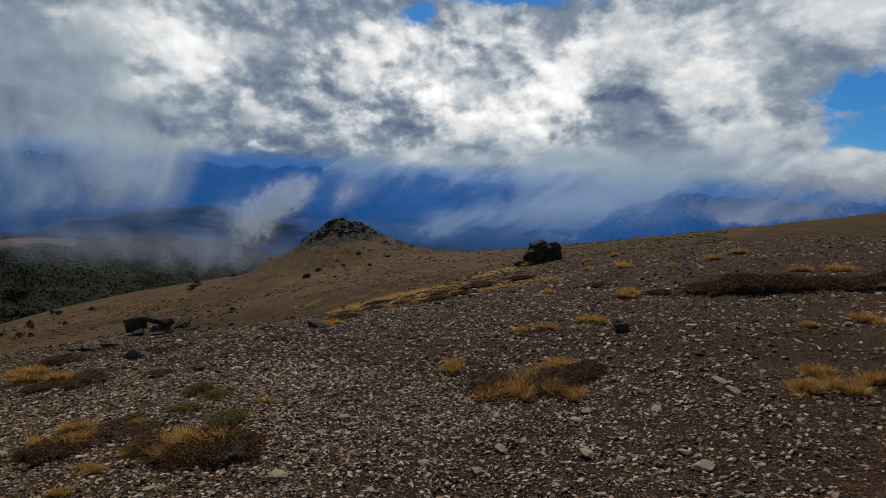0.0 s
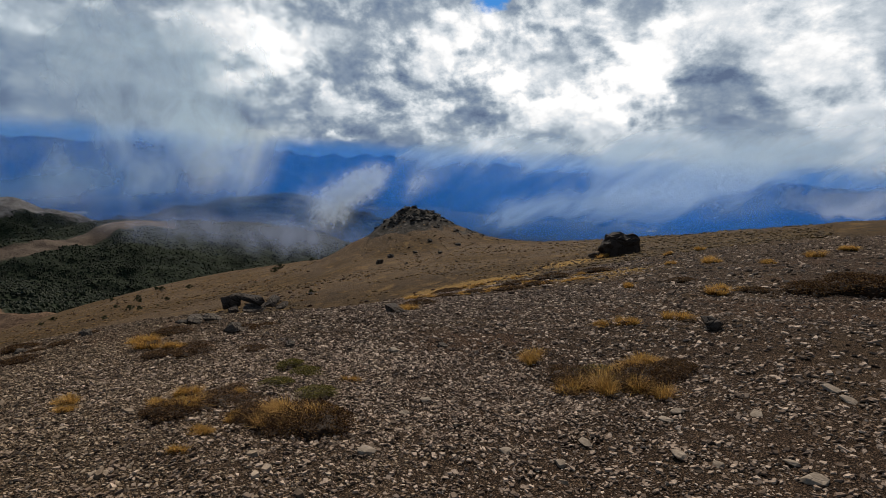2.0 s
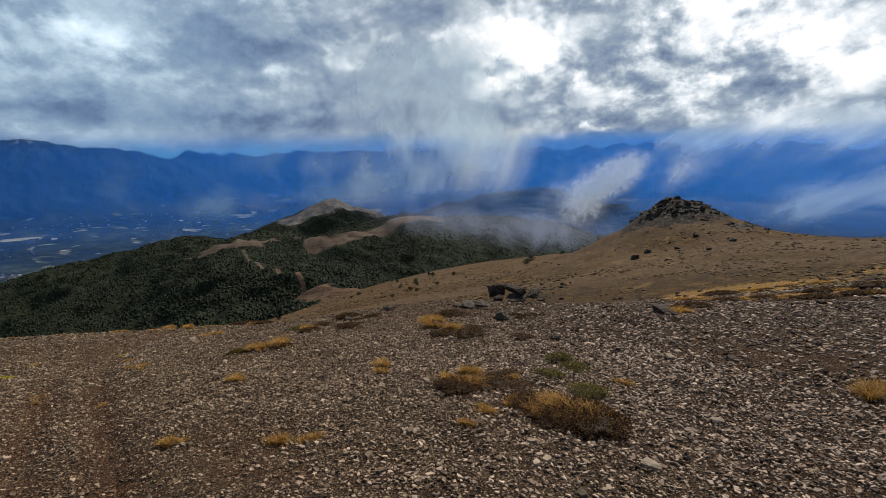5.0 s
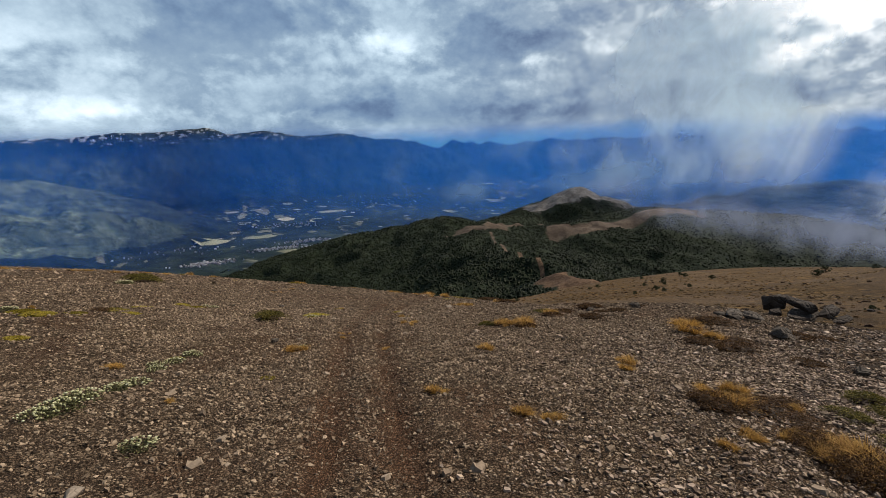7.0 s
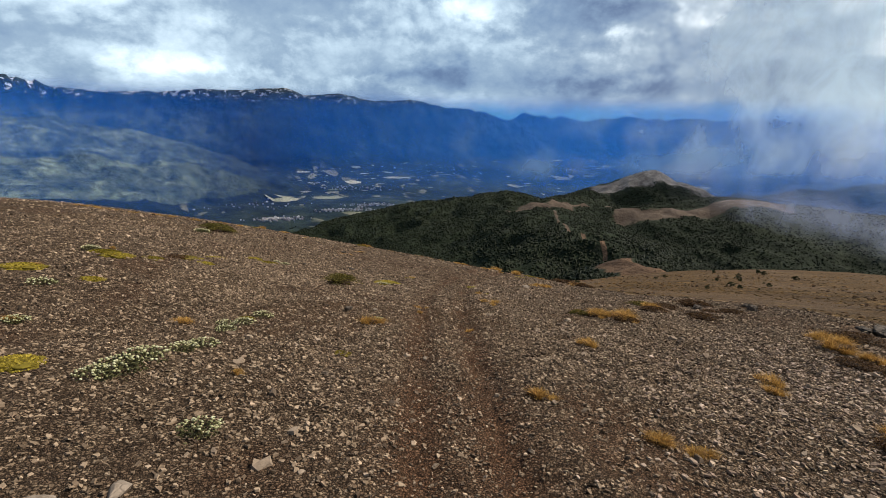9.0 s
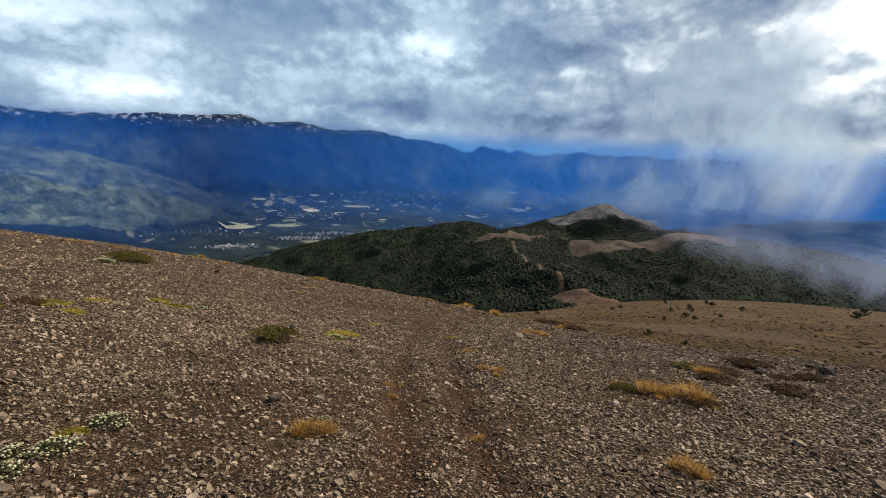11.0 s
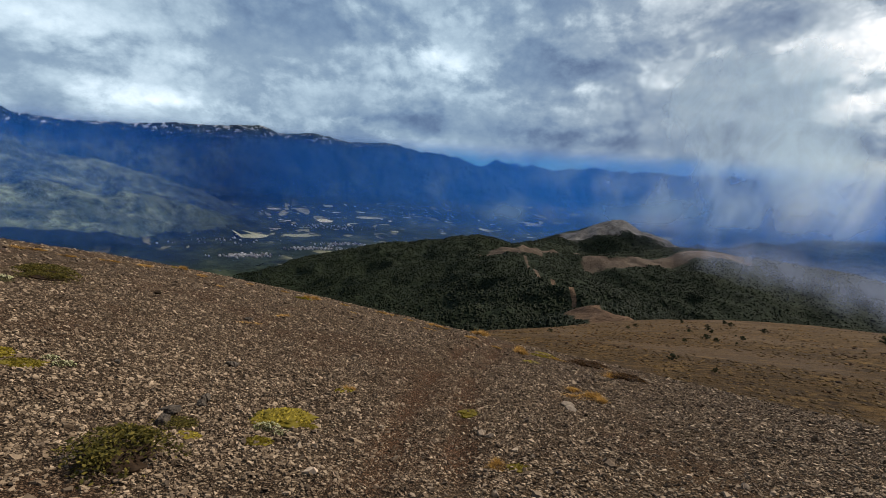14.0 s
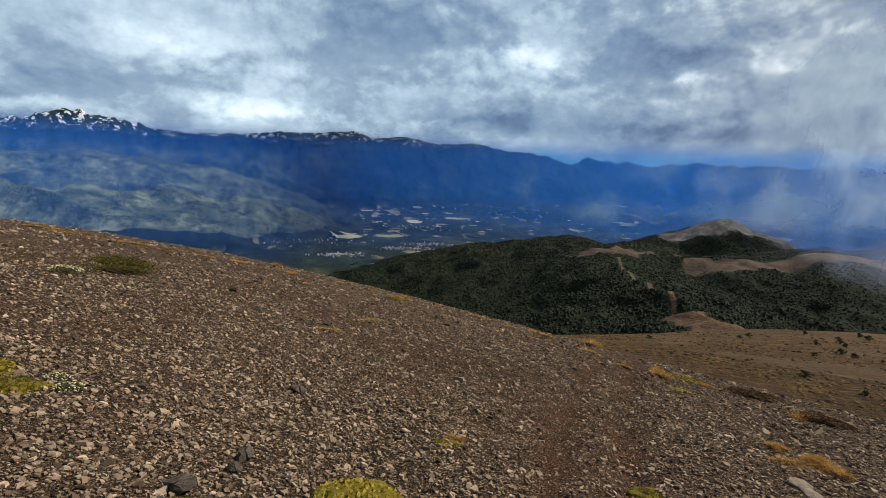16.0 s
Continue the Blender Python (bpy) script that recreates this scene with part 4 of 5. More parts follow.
def leafy_parts(owner, seed, radius, tall, leaves, size, leaf_mat, twigs=50, dome=1.0):
    """A low shrub: twigs and many small leaves in an uneven mound."""
    rnd = random.Random(seed)
    verts, faces = [], []
    for _ in range(twigs):
        a, out = rnd.uniform(0, 2 * math.pi), rnd.uniform(0.1, 1.0)
        ex, ey, ez = math.cos(a) * out * radius, math.sin(a) * out * radius, tall * rnd.uniform(0.55, 1.05) * (1 - 0.5 * out * out)
        w = 0.004 + 0.006 * radius
        k = len(verts)
        px, py = -math.sin(a) * w, math.cos(a) * w
        verts += [(-px, -py, -0.03), (px, py, -0.03), (ex * 0.6 + px * 0.7, ey * 0.6 + py * 0.7, ez * 0.55), (ex * 0.6 - px * 0.7, ey * 0.6 - py * 0.7, ez * 0.55), (ex, ey, ez)]
        faces += [(k, k + 1, k + 2, k + 3), (k + 3, k + 2, k + 4)]
    tagged(mesh_from("woody_base", verts, faces, M_TWIG, owner), kind="stuff")
    verts, faces = [], []
    heads = [(rnd.uniform(0, 2 * math.pi), math.sqrt(rnd.random()), rnd.uniform(0.12, 0.3)) for _ in range(16)]
    for _ in range(leaves):
        a, d, spread = heads[rnd.randrange(16)]
        cx, cy = math.cos(a) * d * radius * 0.85, math.sin(a) * d * radius * 0.85
        x, y = cx + rnd.gauss(0, spread * radius), cy + rnd.gauss(0, spread * radius)
        q = min(1.0, math.hypot(x, y) / (radius * 1.15))
        top = tall * dome * (1 - q * q) ** 0.6 * (0.75 + 0.5 * spread / 0.3 * 0.5)
        z = top * (1 - 0.55 * rnd.random() ** 2) + rnd.gauss(0, 0.01)
        s = size * rnd.uniform(0.6, 1.3)
        u = Vector((rnd.gauss(0, 1), rnd.gauss(0, 1), rnd.gauss(0, 0.7))).normalized() * s
        v = u.cross(Vector((rnd.gauss(0, 1), rnd.gauss(0, 1), rnd.gauss(0, 1)))).normalized() * s * 0.45
        c, k = Vector((x, y, max(z, 0.0))), len(verts)
        verts += [c - u, c + v, c + u, c - v]
        faces.append((k, k + 1, k + 2, k + 3))
    tagged(mesh_from("foliage", verts, faces, leaf_mat, owner), kind="stuff")


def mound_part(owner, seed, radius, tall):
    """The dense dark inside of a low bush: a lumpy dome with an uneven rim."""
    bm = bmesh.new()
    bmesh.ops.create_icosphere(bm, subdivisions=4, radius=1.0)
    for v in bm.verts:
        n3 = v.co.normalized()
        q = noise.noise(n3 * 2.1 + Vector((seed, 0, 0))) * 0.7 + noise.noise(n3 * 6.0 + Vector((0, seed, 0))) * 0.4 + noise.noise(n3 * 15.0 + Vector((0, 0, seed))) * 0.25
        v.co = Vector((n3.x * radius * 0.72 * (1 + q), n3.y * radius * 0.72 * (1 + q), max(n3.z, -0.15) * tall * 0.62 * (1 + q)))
    part("dark_core", bm, M_DARK_CORE, owner, "dark core holding the shade inside the plant", True)


def cushion_parts(owner, seed, radius, tall, mat):
    """A moss-like cushion: a lumpy mat beset with tiny leaves."""
    bm = bmesh.new()
    bmesh.ops.create_icosphere(bm, subdivisions=4, radius=1.0)
    for v in bm.verts:
        n3 = v.co.normalized()
        q = noise.noise(n3 * 2.3 + Vector((seed, 0, 0))) * 0.5 + noise.noise(n3 * 6.0 + Vector((0, seed, 0))) * 0.25
        lump = noise.noise(n3 * 16 + Vector((0, 0, seed))) * 0.22
        v.co = Vector((n3.x * radius * (1 + q), n3.y * radius * (1 + q), max(n3.z, -0.15) * tall * (1 + q + lump)))
    part("mat", bm, mat, owner, smooth=True)
    rnd = random.Random(seed)
    verts, faces = [], []
    for _ in range(700):
        a, d = rnd.uniform(0, 2 * math.pi), math.sqrt(rnd.random()) * 1.12
        x, y = math.cos(a) * d * radius, math.sin(a) * d * radius
        z = tall * math.sqrt(max(0.0, 1 - d * d)) * rnd.uniform(0.85, 1.2)
        s, k = rnd.uniform(0.008, 0.018), len(verts)
        verts += [(x - s, y, z), (x + s, y + s * 0.5, z), (x + rnd.uniform(-s, s), y + rnd.uniform(-s, s), z + 1.0 * s)]
        faces.append((k, k + 1, k + 2))
    tagged(mesh_from("foliage", verts, faces, mat, owner), kind="stuff")


def flower_parts(owner, seed, radius, tall, heads):
    leafy_parts(owner, seed, radius, tall * 0.8, 420, 0.016, M_GREYLEAF, 20)
    rnd = random.Random(seed + 7)
    bm = bmesh.new()
    for _ in range(heads):
        a, d = rnd.uniform(0, 2 * math.pi), math.sqrt(rnd.random())
        z = tall * (1.05 - 0.5 * d * d) * rnd.uniform(0.85, 1.1)
        s = rnd.uniform(0.007, 0.016)
        m = Matrix.Translation((math.cos(a) * d * radius, math.sin(a) * d * radius, z)) @ Matrix.Diagonal((s, s, s * 0.75, 1))
        bmesh.ops.create_icosphere(bm, subdivisions=1, radius=1.0, matrix=m)
    tagged(part("bloom", bm, M_FLOWER, owner, "cream flower heads"), kind="stuff")


def rock_bm(seed, size, flat=0.6, points=22, rough=0.06, cuts=1):
    """A broken, angular rock."""
    rnd = random.Random(seed)
    bm = bmesh.new()
    for _ in range(points):
        v = Vector((rnd.gauss(0, 1), rnd.gauss(0, 1), rnd.gauss(0, 1))).normalized() * rnd.uniform(0.75, 1.0)
        v = v / max(abs(v.x), abs(v.y), abs(v.z)) ** 0.7
        bm.verts.new((v.x * size[0] * 0.8, v.y * size[1] * 0.8, v.z * size[2] * flat * 0.8))
    hull = bmesh.ops.convex_hull(bm, input=bm.verts)
    bmesh.ops.delete(bm, geom=[g for g in hull["geom_interior"] if isinstance(g, bmesh.types.BMVert)], context="VERTS")
    bmesh.ops.bevel(bm, geom=bm.edges[:], offset=min(size) * 0.035, segments=1, affect="EDGES")
    bmesh.ops.triangulate(bm, faces=bm.faces[:])
    if cuts:
        bmesh.ops.subdivide_edges(bm, edges=bm.edges[:], cuts=cuts, use_grid_fill=True)
        s = max(size)
        for v in bm.verts:
            v.co += Vector((noise.noise(v.co / s * 3 + Vector((seed, 0, 0))), noise.noise(v.co / s * 3 + Vector((0, seed, 0))),
                            noise.noise(v.co / s * 3 + Vector((0, 0, seed))))) * s * rough
            v.co += v.co.normalized() * noise.noise(v.co / s * 11 + Vector((seed, seed, 0))) * s * rough * 0.4
    return bm


TALL_GRASS = []
for k in range(5):
    owner = new("grass_tuft")
    tuft_parts(owner, 40 + k, 2200, 0.20 + 0.04 * (k % 3), 0.24 + 0.04 * (k % 2), M_STRAW, (0.30 - 0.05 * k, 0.15 - 0.06 * k))
    tagged(owner, "golden dry bunch grass tuft with its base shade painted dark", "grass tuft", "grass tufts on the slope")
    TALL_GRASS.append(owner)
SHRUBS = []
for k in range(3):
    owner = new("dwarf_shrub")
    leafy_parts(owner, 60 + k, 0.34, 0.24, 2600, 0.017, M_GREEN)
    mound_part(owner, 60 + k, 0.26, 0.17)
    tagged(owner, "low olive-green dwarf shrub growing in the gravel", "shrub", "dwarf shrubs on the slope")
    SHRUBS.append(owner)
HEATHS = []
for k in range(3):
    owner = new("heath_patch")
    leafy_parts(owner, 80 + k, 0.38, 0.17, 4200, 0.0125, M_HEATH, 90)
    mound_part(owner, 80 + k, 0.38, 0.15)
    tagged(owner, "dark brown creeping heath in a low mat", "heath", "heath patches on the slope")
    HEATHS.append(owner)
CUSHIONS = []
for k in range(3):
    owner = new("cushion_plant")
    cushion_parts(owner, 20 + k, 0.21, 0.032, M_MOSS)
    tagged(owner, "yellow-green cushion plant hugging the gravel", "cushion plant", "cushion plants on the slope")
    CUSHIONS.append(owner)
FLOWERS = []
for k in range(3):
    owner = new("flowering_plant")
    flower_parts(owner, 90 + k, 0.19, 0.10, 60)
    tagged(owner, "low grey-green plant covered in cream flower heads", "flowering plant", "flowering plants on the slope")
    FLOWERS.append(owner)
used = set()


def plant(kinds, x, y, scale=1.0, tall=1.0, wide=(1.0, 1.0), label=""):
    """Set one plant on the slope; the first use of a kind takes the original."""
    k = int(abs(x * 7.3 + y * 13.7) * 10) % len(kinds)
    src = kinds[k]
    sx, sy = (float(v[0]) for v in slope_of(np.array([x]), np.array([y])))
    up = Vector((-sx, -sy, 1)).normalized()
    turn = Vector((0, 0, 1)).rotation_difference(up).to_matrix().to_4x4() @ Matrix.Rotation((x * 3.1 + y * 1.7) % 6.283, 4, "Z")
    m = Matrix.Translation((x, y, height(x, y) - 0.01)) @ turn @ Matrix.Diagonal((scale * wide[0], scale * wide[1], scale * tall, 1))
    if src.name not in used:
        used.add(src.name)
        src.matrix_basis = m
        made = src
    else:
        made = copy_thing(src, m)
    return tagged(made, label) if label else made


# golden tufts: x, y, scale
for x, y, s in ((1.46, 4.86, 0.95), (1.76, 4.91, 1.05), (2.08, 4.8, 0.95), (1.18, 5.84, 0.8), (2.46, 5.46, 0.9), (2.17, 5.29, 0.8), (4.49, 3.58, 1.25),
                (4.2, 3.68, 0.9), (4.88, 3.7, 1.2), (4.73, 4.07, 1), (5.19, 3.56, 1.1), (3.81, 7.09, 1.1), (11.8, 16.6, 1.8), (11.2, 19.01, 2), (13.21, 11.41, 1.9),
                (12.41, 11.81, 1.5), (2.57, 7.14, 0.9), (2.91, 7.15, 0.8), (4.9, 12.01, 1.2), (6.17, 5.62, 0.9), (7.31, 5.81, 1.1), (5.95, 9.8, 1.3),
                (6.5, 9.9, 1.1), (14.51, 18.01, 1.7), (17, 19.5, 1.9), (10.4, 20.8, 1.6), (16.5, 33, 2.6), (19, 34, 2.8), (17.6, 49, 4), (18.3, 49.6, 3.6)):
    plant(TALL_GRASS, x, y, s * (0.9 if y > 4.4 else 0.72), 1.1)
for x, y, s in ((-1.24, 3.97, 1), (-1.55, 3.99, 1), (-1.06, 4.27, 0.75), (-1.98, 3.72, 0.75), (-2.57, 4.29, 0.9), (-2.02, 3.4, 0.55), (-1.85, 4.16, 0.6),
                (-3.54, 4.32, 0.7), (-0.93, 5.13, 0.45), (-2.08, 4.76, 0.6), (-3.71, 6.42, 0.9), (-4.11, 6.62, 1), (-4.51, 6.92, 0.9), (-0.6, 10.3, 1.3),
                (-6.42, 1.44, 0.72), (-4.08, 2.07, 0.62), (-3.26, 2.45, 0.6), (-3.06, 2.63, 0.5), (-5.05, 3.47, 0.62), (-7, 2.27, 0.45), (-2.69, 4.31, 0.7),
                (-2.08, 3.81, 0.6), (-7.53, 3.62, 0.55), (-6.29, 4.79, 0.85), (-6.61, 4.69, 0.6), (-3.74, 4.56, 0.55), (-2.56, 4.64, 0.8), (-6.7, -0.5, 0.6),
                (-5.03, -0.05, 0.35), (-7.29, 2.39, 0.42)):
    plant(TALL_GRASS, x, y, s * (0.9 if y > 4.4 else 0.72), 1.1)
for x, y, s in ((-7.36, 2.53, 0.35), (-8.65, 4.16, 0.5), (-7.45, 3.74, 0.5), (-6.05, 2.54, 0.45), (-6.11, 4.83, 0.8), (-7.27, 3.63, 0.45), (-10.5, 7.05, 0.6),
                (-10.83, 7.14, 0.55), (-10.17, 6.95, 0.6), (-13.9, 8.6, 1), (-14.36, 8.96, 0.9), (-19.31, 11.1, 1.4), (-21.8, 5.7, 1.3), (-22.6, 6.2, 1.2),
                (-10.87, 3.7, 0.35), (-29.5, 2, 1.8), (-12.11, 9.53, 0.8), (-11.09, -1.82, 0.5), (-9.26, -2.39, 0.55), (-6.74, -1.91, 0.55)):
    plant(TALL_GRASS, x, y, s * (0.9 if y > 4.4 else 0.72), 1.1)
for x, y, s in ((-0.35, 43.5, 3.4), (1.2, 44, 3.2), (2.8, 44.6, 3.4), (4.6, 44.4, 3), (6.2, 45, 3.2), (8, 44, 2.8), (3.5, 41.5, 2.6), (5.5, 22.51, 1.6), (6.8, 21.51,
                1.5), (3.6, 18.5, 1.4)):
    plant(TALL_GRASS, x, y, s, 0.6)
for x, y, s in ((-5.85, 4.98, 0.95), (-6.05, 5.02, 0.8), (-6.5, 6.15, 0.7), (-1.3, 4.1, 1.0), (-1.5, 4.25, 0.9), (-2.45, 4.35, 0.8)):
    plant(TALL_GRASS, x, y, s, 1.0)
for k in range(16):
    x = -0.9 + 0.42 * k
    plant(TALL_GRASS, x, 15.6 + 0.22 * x + 0.5 * math.sin(2.7 * k), 1.1 + 0.3 * math.sin(1.9 * k), 0.6, (1.3, 1.0))
# low golden hummocks along the rim of the slope
for x, y, s in ((-27.6, -5.8, 1.3), (-26.3, -4.5, 1), (-26, -3.5, 0.9), (-25.5, -2.3, 1.1), (-24.3, -1, 1.2), (-24.7, -0.1, 0.8), (-25.9, 0.8, 1.1), (-24.8, 2.7, 1.3), (-26, 4.4, 1),
                (-25.4, 5.6, 0.9), (-22.7, 6.2, 1.2), (-22.2, 7.1, 0.9), (-21.6, 8.3, 1.1), (-20, 8.7, 0.9), (-19.3, 9.4, 1.1), (-16.5, 9, 1), (-14.9, 8.6, 0.8), (-13.9, 9.6, 0.9),
                (-13.4, 10.3, 1), (-12.1, 9.5, 0.8), (-14.2, 2.9, 0.5), (-15.6, 3.9, 0.6), (-17.4, 8, 0.6), (-10.4, 6.9, 0.7), (-18.5, 6.2, 0.5), (-21, 3, 0.7)):
    plant(TALL_GRASS, x, y, s, 0.5, (1.5, 1.0), "flattened golden grass hummock on the rim of the slope")
# dwarf shrubs
for x, y, s, h in ((-9.23, 1.73, 1.0, 0.8), (-17.23, -0.21, 1.5, 0.6), (-16.63, -0.06, 1.2, 0.5), (-1.57, 5.42, 0.6, 0.6), (-1.78, 5.01, 0.55, 0.6), (-1.28, 4.73, 0.45,
                0.7), (-6.45, 4.61, 0.45, 1), (-6.85, 6.27, 0.7, 0.6), (-1.81, 5.62, 0.6, 0.8), (1.81, 5.16, 0.6, 0.7), (-9.98, 2.02, 0.55, 0.5)):
    plant(SHRUBS, x, y, s, h)
# dark heath mats
for x, y, s, h in ((2.15, 4.93, 1, 0.9), (1.58, 5.09, 0.9, 0.8), (2.6, 5.08, 0.8, 0.8), (7.4, 9.2, 1.8, 1.2), (8.2, 9, 2, 1.2), (9, 8.8, 2, 1.3),
                (9.8, 8.6, 2, 1.2), (10.6, 8.3, 2, 1.2), (9.3, 10.4, 1.8, 1), (6.6, 9.71, 1.2, 0.9), (11.61, 8.3, 2, 1.2), (-1.09, 4.01, 0.9, 1),
                (-1.7, 4.13, 0.8, 0.9), (-2.27, 4.48, 0.8, 0.7), (-1.99, 4.54, 0.6, 0.7), (-3.31, 6.24, 0.8, 0.8), (-4.3, 7.61, 0.9, 0.9), (-3.21, 7.72, 0.7, 0.9),
                (-6.29, 5.96, 0.75, 0.9), (-6.51, 6.42, 0.7, 0.9), (-6.67, 7.35, 0.8, 0.9), (-6.06, 6.98, 0.6, 0.9)):
    plant(HEATHS, x, y, s, h)
for x, y, s, h in ((-2.62, 6.56, 0.6, 0.9), (1.2, 41, 4, 0.9), (3.4, 19.01, 2, 0.8), (5, 20.01, 2.2, 0.8), (7.5, 22.01, 2.2, 0.8), (-13.44, 10.26, 1.2, 0.8),
                (-12.03, 9.73, 1, 0.8), (-10.79, -0.81, 0.5, 0.6)):
    plant(HEATHS, x, y, s, h)
for x, y, s, h in ((1.3, 15.8, 1.7, 0.9), (2.4, 15.0, 1.5, 0.8), (3.5, 16.0, 1.7, 0.9), (0.4, 14.6, 1.2, 0.8), (-0.4, 11.5, 1.3, 1.0), (-0.8, 10.9, 1.2, 1.0), (-1.4, 3.95, 1.0, 1.2), (-1.25, 4.2, 0.9, 1.2),
                   (-1.76, 4.2, 0.8, 1.0), (-2.5, 4.2, 0.9, 1.0), (-2.2, 4.85, 0.7, 0.8), (-3.7, 6.1, 1.0, 0.8), (-3.5, 6.7, 0.9, 0.8), (1.46, 5.4, 0.8, 1.0), (2.75, 5.2, 0.7, 1.0), (6.6, 12.6, 1.6, 0.9),
                   (-5.7, 6.3, 1.1, 1.0), (-5.9, 7.3, 0.9, 1.0), (-6.35, 6.1, 0.6, 1.1), (-5.85, 4.9, 0.75, 1.1), (-6.1, 8.2, 1.0, 0.9), (-2.95, 8.1, 1.0, 0.8)):
    plant(HEATHS, x, y, s * (0.62 if x < -2.5 else 0.85), h)
# yellow-green cushions
for x, y, s in ((-10.78, -1.87, 1.1), (-10.44, -1.64, 1), (-10.43, -1.18, 0.9), (-10.82, -0.63, 1), (-11.21, -0.19, 1), (-10.42, -0.39, 0.7), (-9.15, -2.49, 1.1),
                (-8.58, -1.66, 0.8), (-5.48, -1.51, 0.8), (-10.04, 2.73, 0.8), (-10.09, 2.86, 1), (-9.83, 2.97, 0.6), (-9.7, 2.08, 0.5), (-5.47, 0.87, 0.45), (-6.88,
                0.09, 0.5), (-11.44, 0.77, 0.9), (-11.76, 0.52, 0.8), (-13.97, 9.18, 1), (-14.33, 9.84, 1.1), (-13.45, 10.16, 0.9), (-15.21, 10.41, 1.2), (-19.61,
                11.3, 1.2), (-8.56, 4.31, 0.5), (-10.01, 4.82, 0.8), (-21.01, 5.4, 1.2), (-13.08, 8.19, 0.7), (-30.5, 1.9, 2), (-10.82, 3.64, 0.5), (-9.45, 2.55,
                0.5)):
    plant(CUSHIONS, x, y, s)
# cream-flowered plants
for x, y, s in ((-5.24, -0.84, 0.9), (-5.09, -0.96, 0.8), (-5.46, -0.71, 0.9), (-5.73, -0.47, 0.8), (-5.85, -0.31, 0.75), (-6.41, -0.12, 0.8), (-4.18, -0.29, 0.75),
                (-6.61, 0.07, 0.85), (-6.64, -0.12, 0.6), (-6.99, 0.28, 0.75), (-9.81, 2.67, 0.65), (-9.64, 2.76, 0.5), (-11.44, 1.07, 0.7), (-11.63, 0.93, 0.55),
                (-15.9, -0.57, 1.3), (-8.16, -2.04, 0.9), (-6.75, -1.87, 0.8), (-6.59, 1.57, 0.4), (-10.97, -2.1, 0.9)):
    plant(FLOWERS, x, y, s)


def rock(name, label, category, x, y, size, mat, seed, flat=0.6, sink=0.25, rough=0.06, turn=None, points=22):
    owner = part(name, rock_bm(seed, size, flat, points, rough, 0 if rough < 0.06 else 1 if max(size) < 1.5 else 3), mat)
    owner.location = (x, y, height(x, y) + size[2] * flat * (1 - 2 * sink) * 0.8)
    sx, sy = (float(v[0]) for v in slope_of(np.array([x]), np.array([y])))
    owner.rotation_euler = (sy * 0.8, -sx * 0.8, seed * 0.9 if turn is None else turn)
    return tagged(owner, label, category)


rock("boulder", "black jagged boulder standing on the crest of the slope", "boulder", 19.6, 50.2, (2.9, 2.0, 2.3), M_DARK, 3, 0.85, 0.2, 0.2, 0.2, 16)
rock("boulder", "small dark boulder beside the jagged one on the crest", "boulder", 17.2, 50.4, (0.9, 0.8, 0.8), M_DARK, 13, 0.7, 0.25)
rock("rock", "dark rounded rock half sunk in the shale", "rock", 3.85, 6.5, (0.24, 0.17, 0.17), M_DARK, 5, 0.8, 0.25)
rock("rock", "dark flat rock lying in a hollow of the shale", "rock", -0.80, 10.2, (0.5, 0.3, 0.17), M_DARK, 6, 0.7, 0.28)
for x, y, sz, f, sd in ((-10, 1.93, 0.085, 0.8, 31), (-10.42, 2.21, 0.06, 0.9, 32), (-11.89, 2.58, 0.1, 0.6, 33), (-10.62, 2.24, 0.075, 0.9, 34), (-11.54, 1.48, 0.05, 0.8,
                35), (-10.21, 1.98, 0.1, 0.6, 36), (-7.07, 1.32, 0.075, 0.8, 37), (-14.54, 3.06, 0.1, 0.6, 39), (-6.35, 7.06, 0.12, 0.6, 40), (-6, 7.98, 0.16, 0.6, 41),
                (-6.28, 8.33, 0.13, 0.6, 42), (-3.45, 7.91, 0.15, 0.6, 43), (-2.13, 6.69, 0.12, 0.6, 44), (0.07, 6.39, 0.1, 0.6, 45)):
    rock("rock", "small brown-grey rock lying among the shale chips", "rock", x, y, (sz, sz * 0.75, sz * 0.8), M_SLAB, sd, f, 0.2)
for x, y, sz, f, sd in ((1.2, 3.64, 0.075, 0.45, 51), (-0.33, 4.32, 0.06, 0.5, 52), (-0.13, 4.59, 0.07, 0.4, 53), (1.81, 3.32, 0.085, 0.5, 54),
                (2.03, 3.99, 0.08, 0.4, 55), (2.21, 4.14, 0.08, 0.5, 56), (2.82, 3.96, 0.08, 0.4, 57), (3.7, 4.23, 0.1, 0.35, 58), (-0.58, 3.52, 0.085, 0.5, 59),
                (0.55, 3.6, 0.07, 0.5, 60), (0.93, 3.37, 0.06, 0.6, 61), (2.53, 3.15, 0.07, 0.5, 62), (2.5, 2.89, 0.1, 0.5, 63), (2.02, 3.17, 0.06, 0.5, 64),
                (-0.6, 6.32, 0.09, 0.6, 65), (-9.84, 6.08, 0.09, 0.45, 66), (-10.01, 6.19, 0.1, 0.4, 67), (-3.62, -0.9, 0.085, 0.6, 68)):
    rock("flat_stone", "pale flat slab of shale lying on darker chips", "stone", x, y, (sz * 1.1, sz * 0.85, sz * 0.75), M_PALE, sd, f * 0.85, 0.1, 0.05)
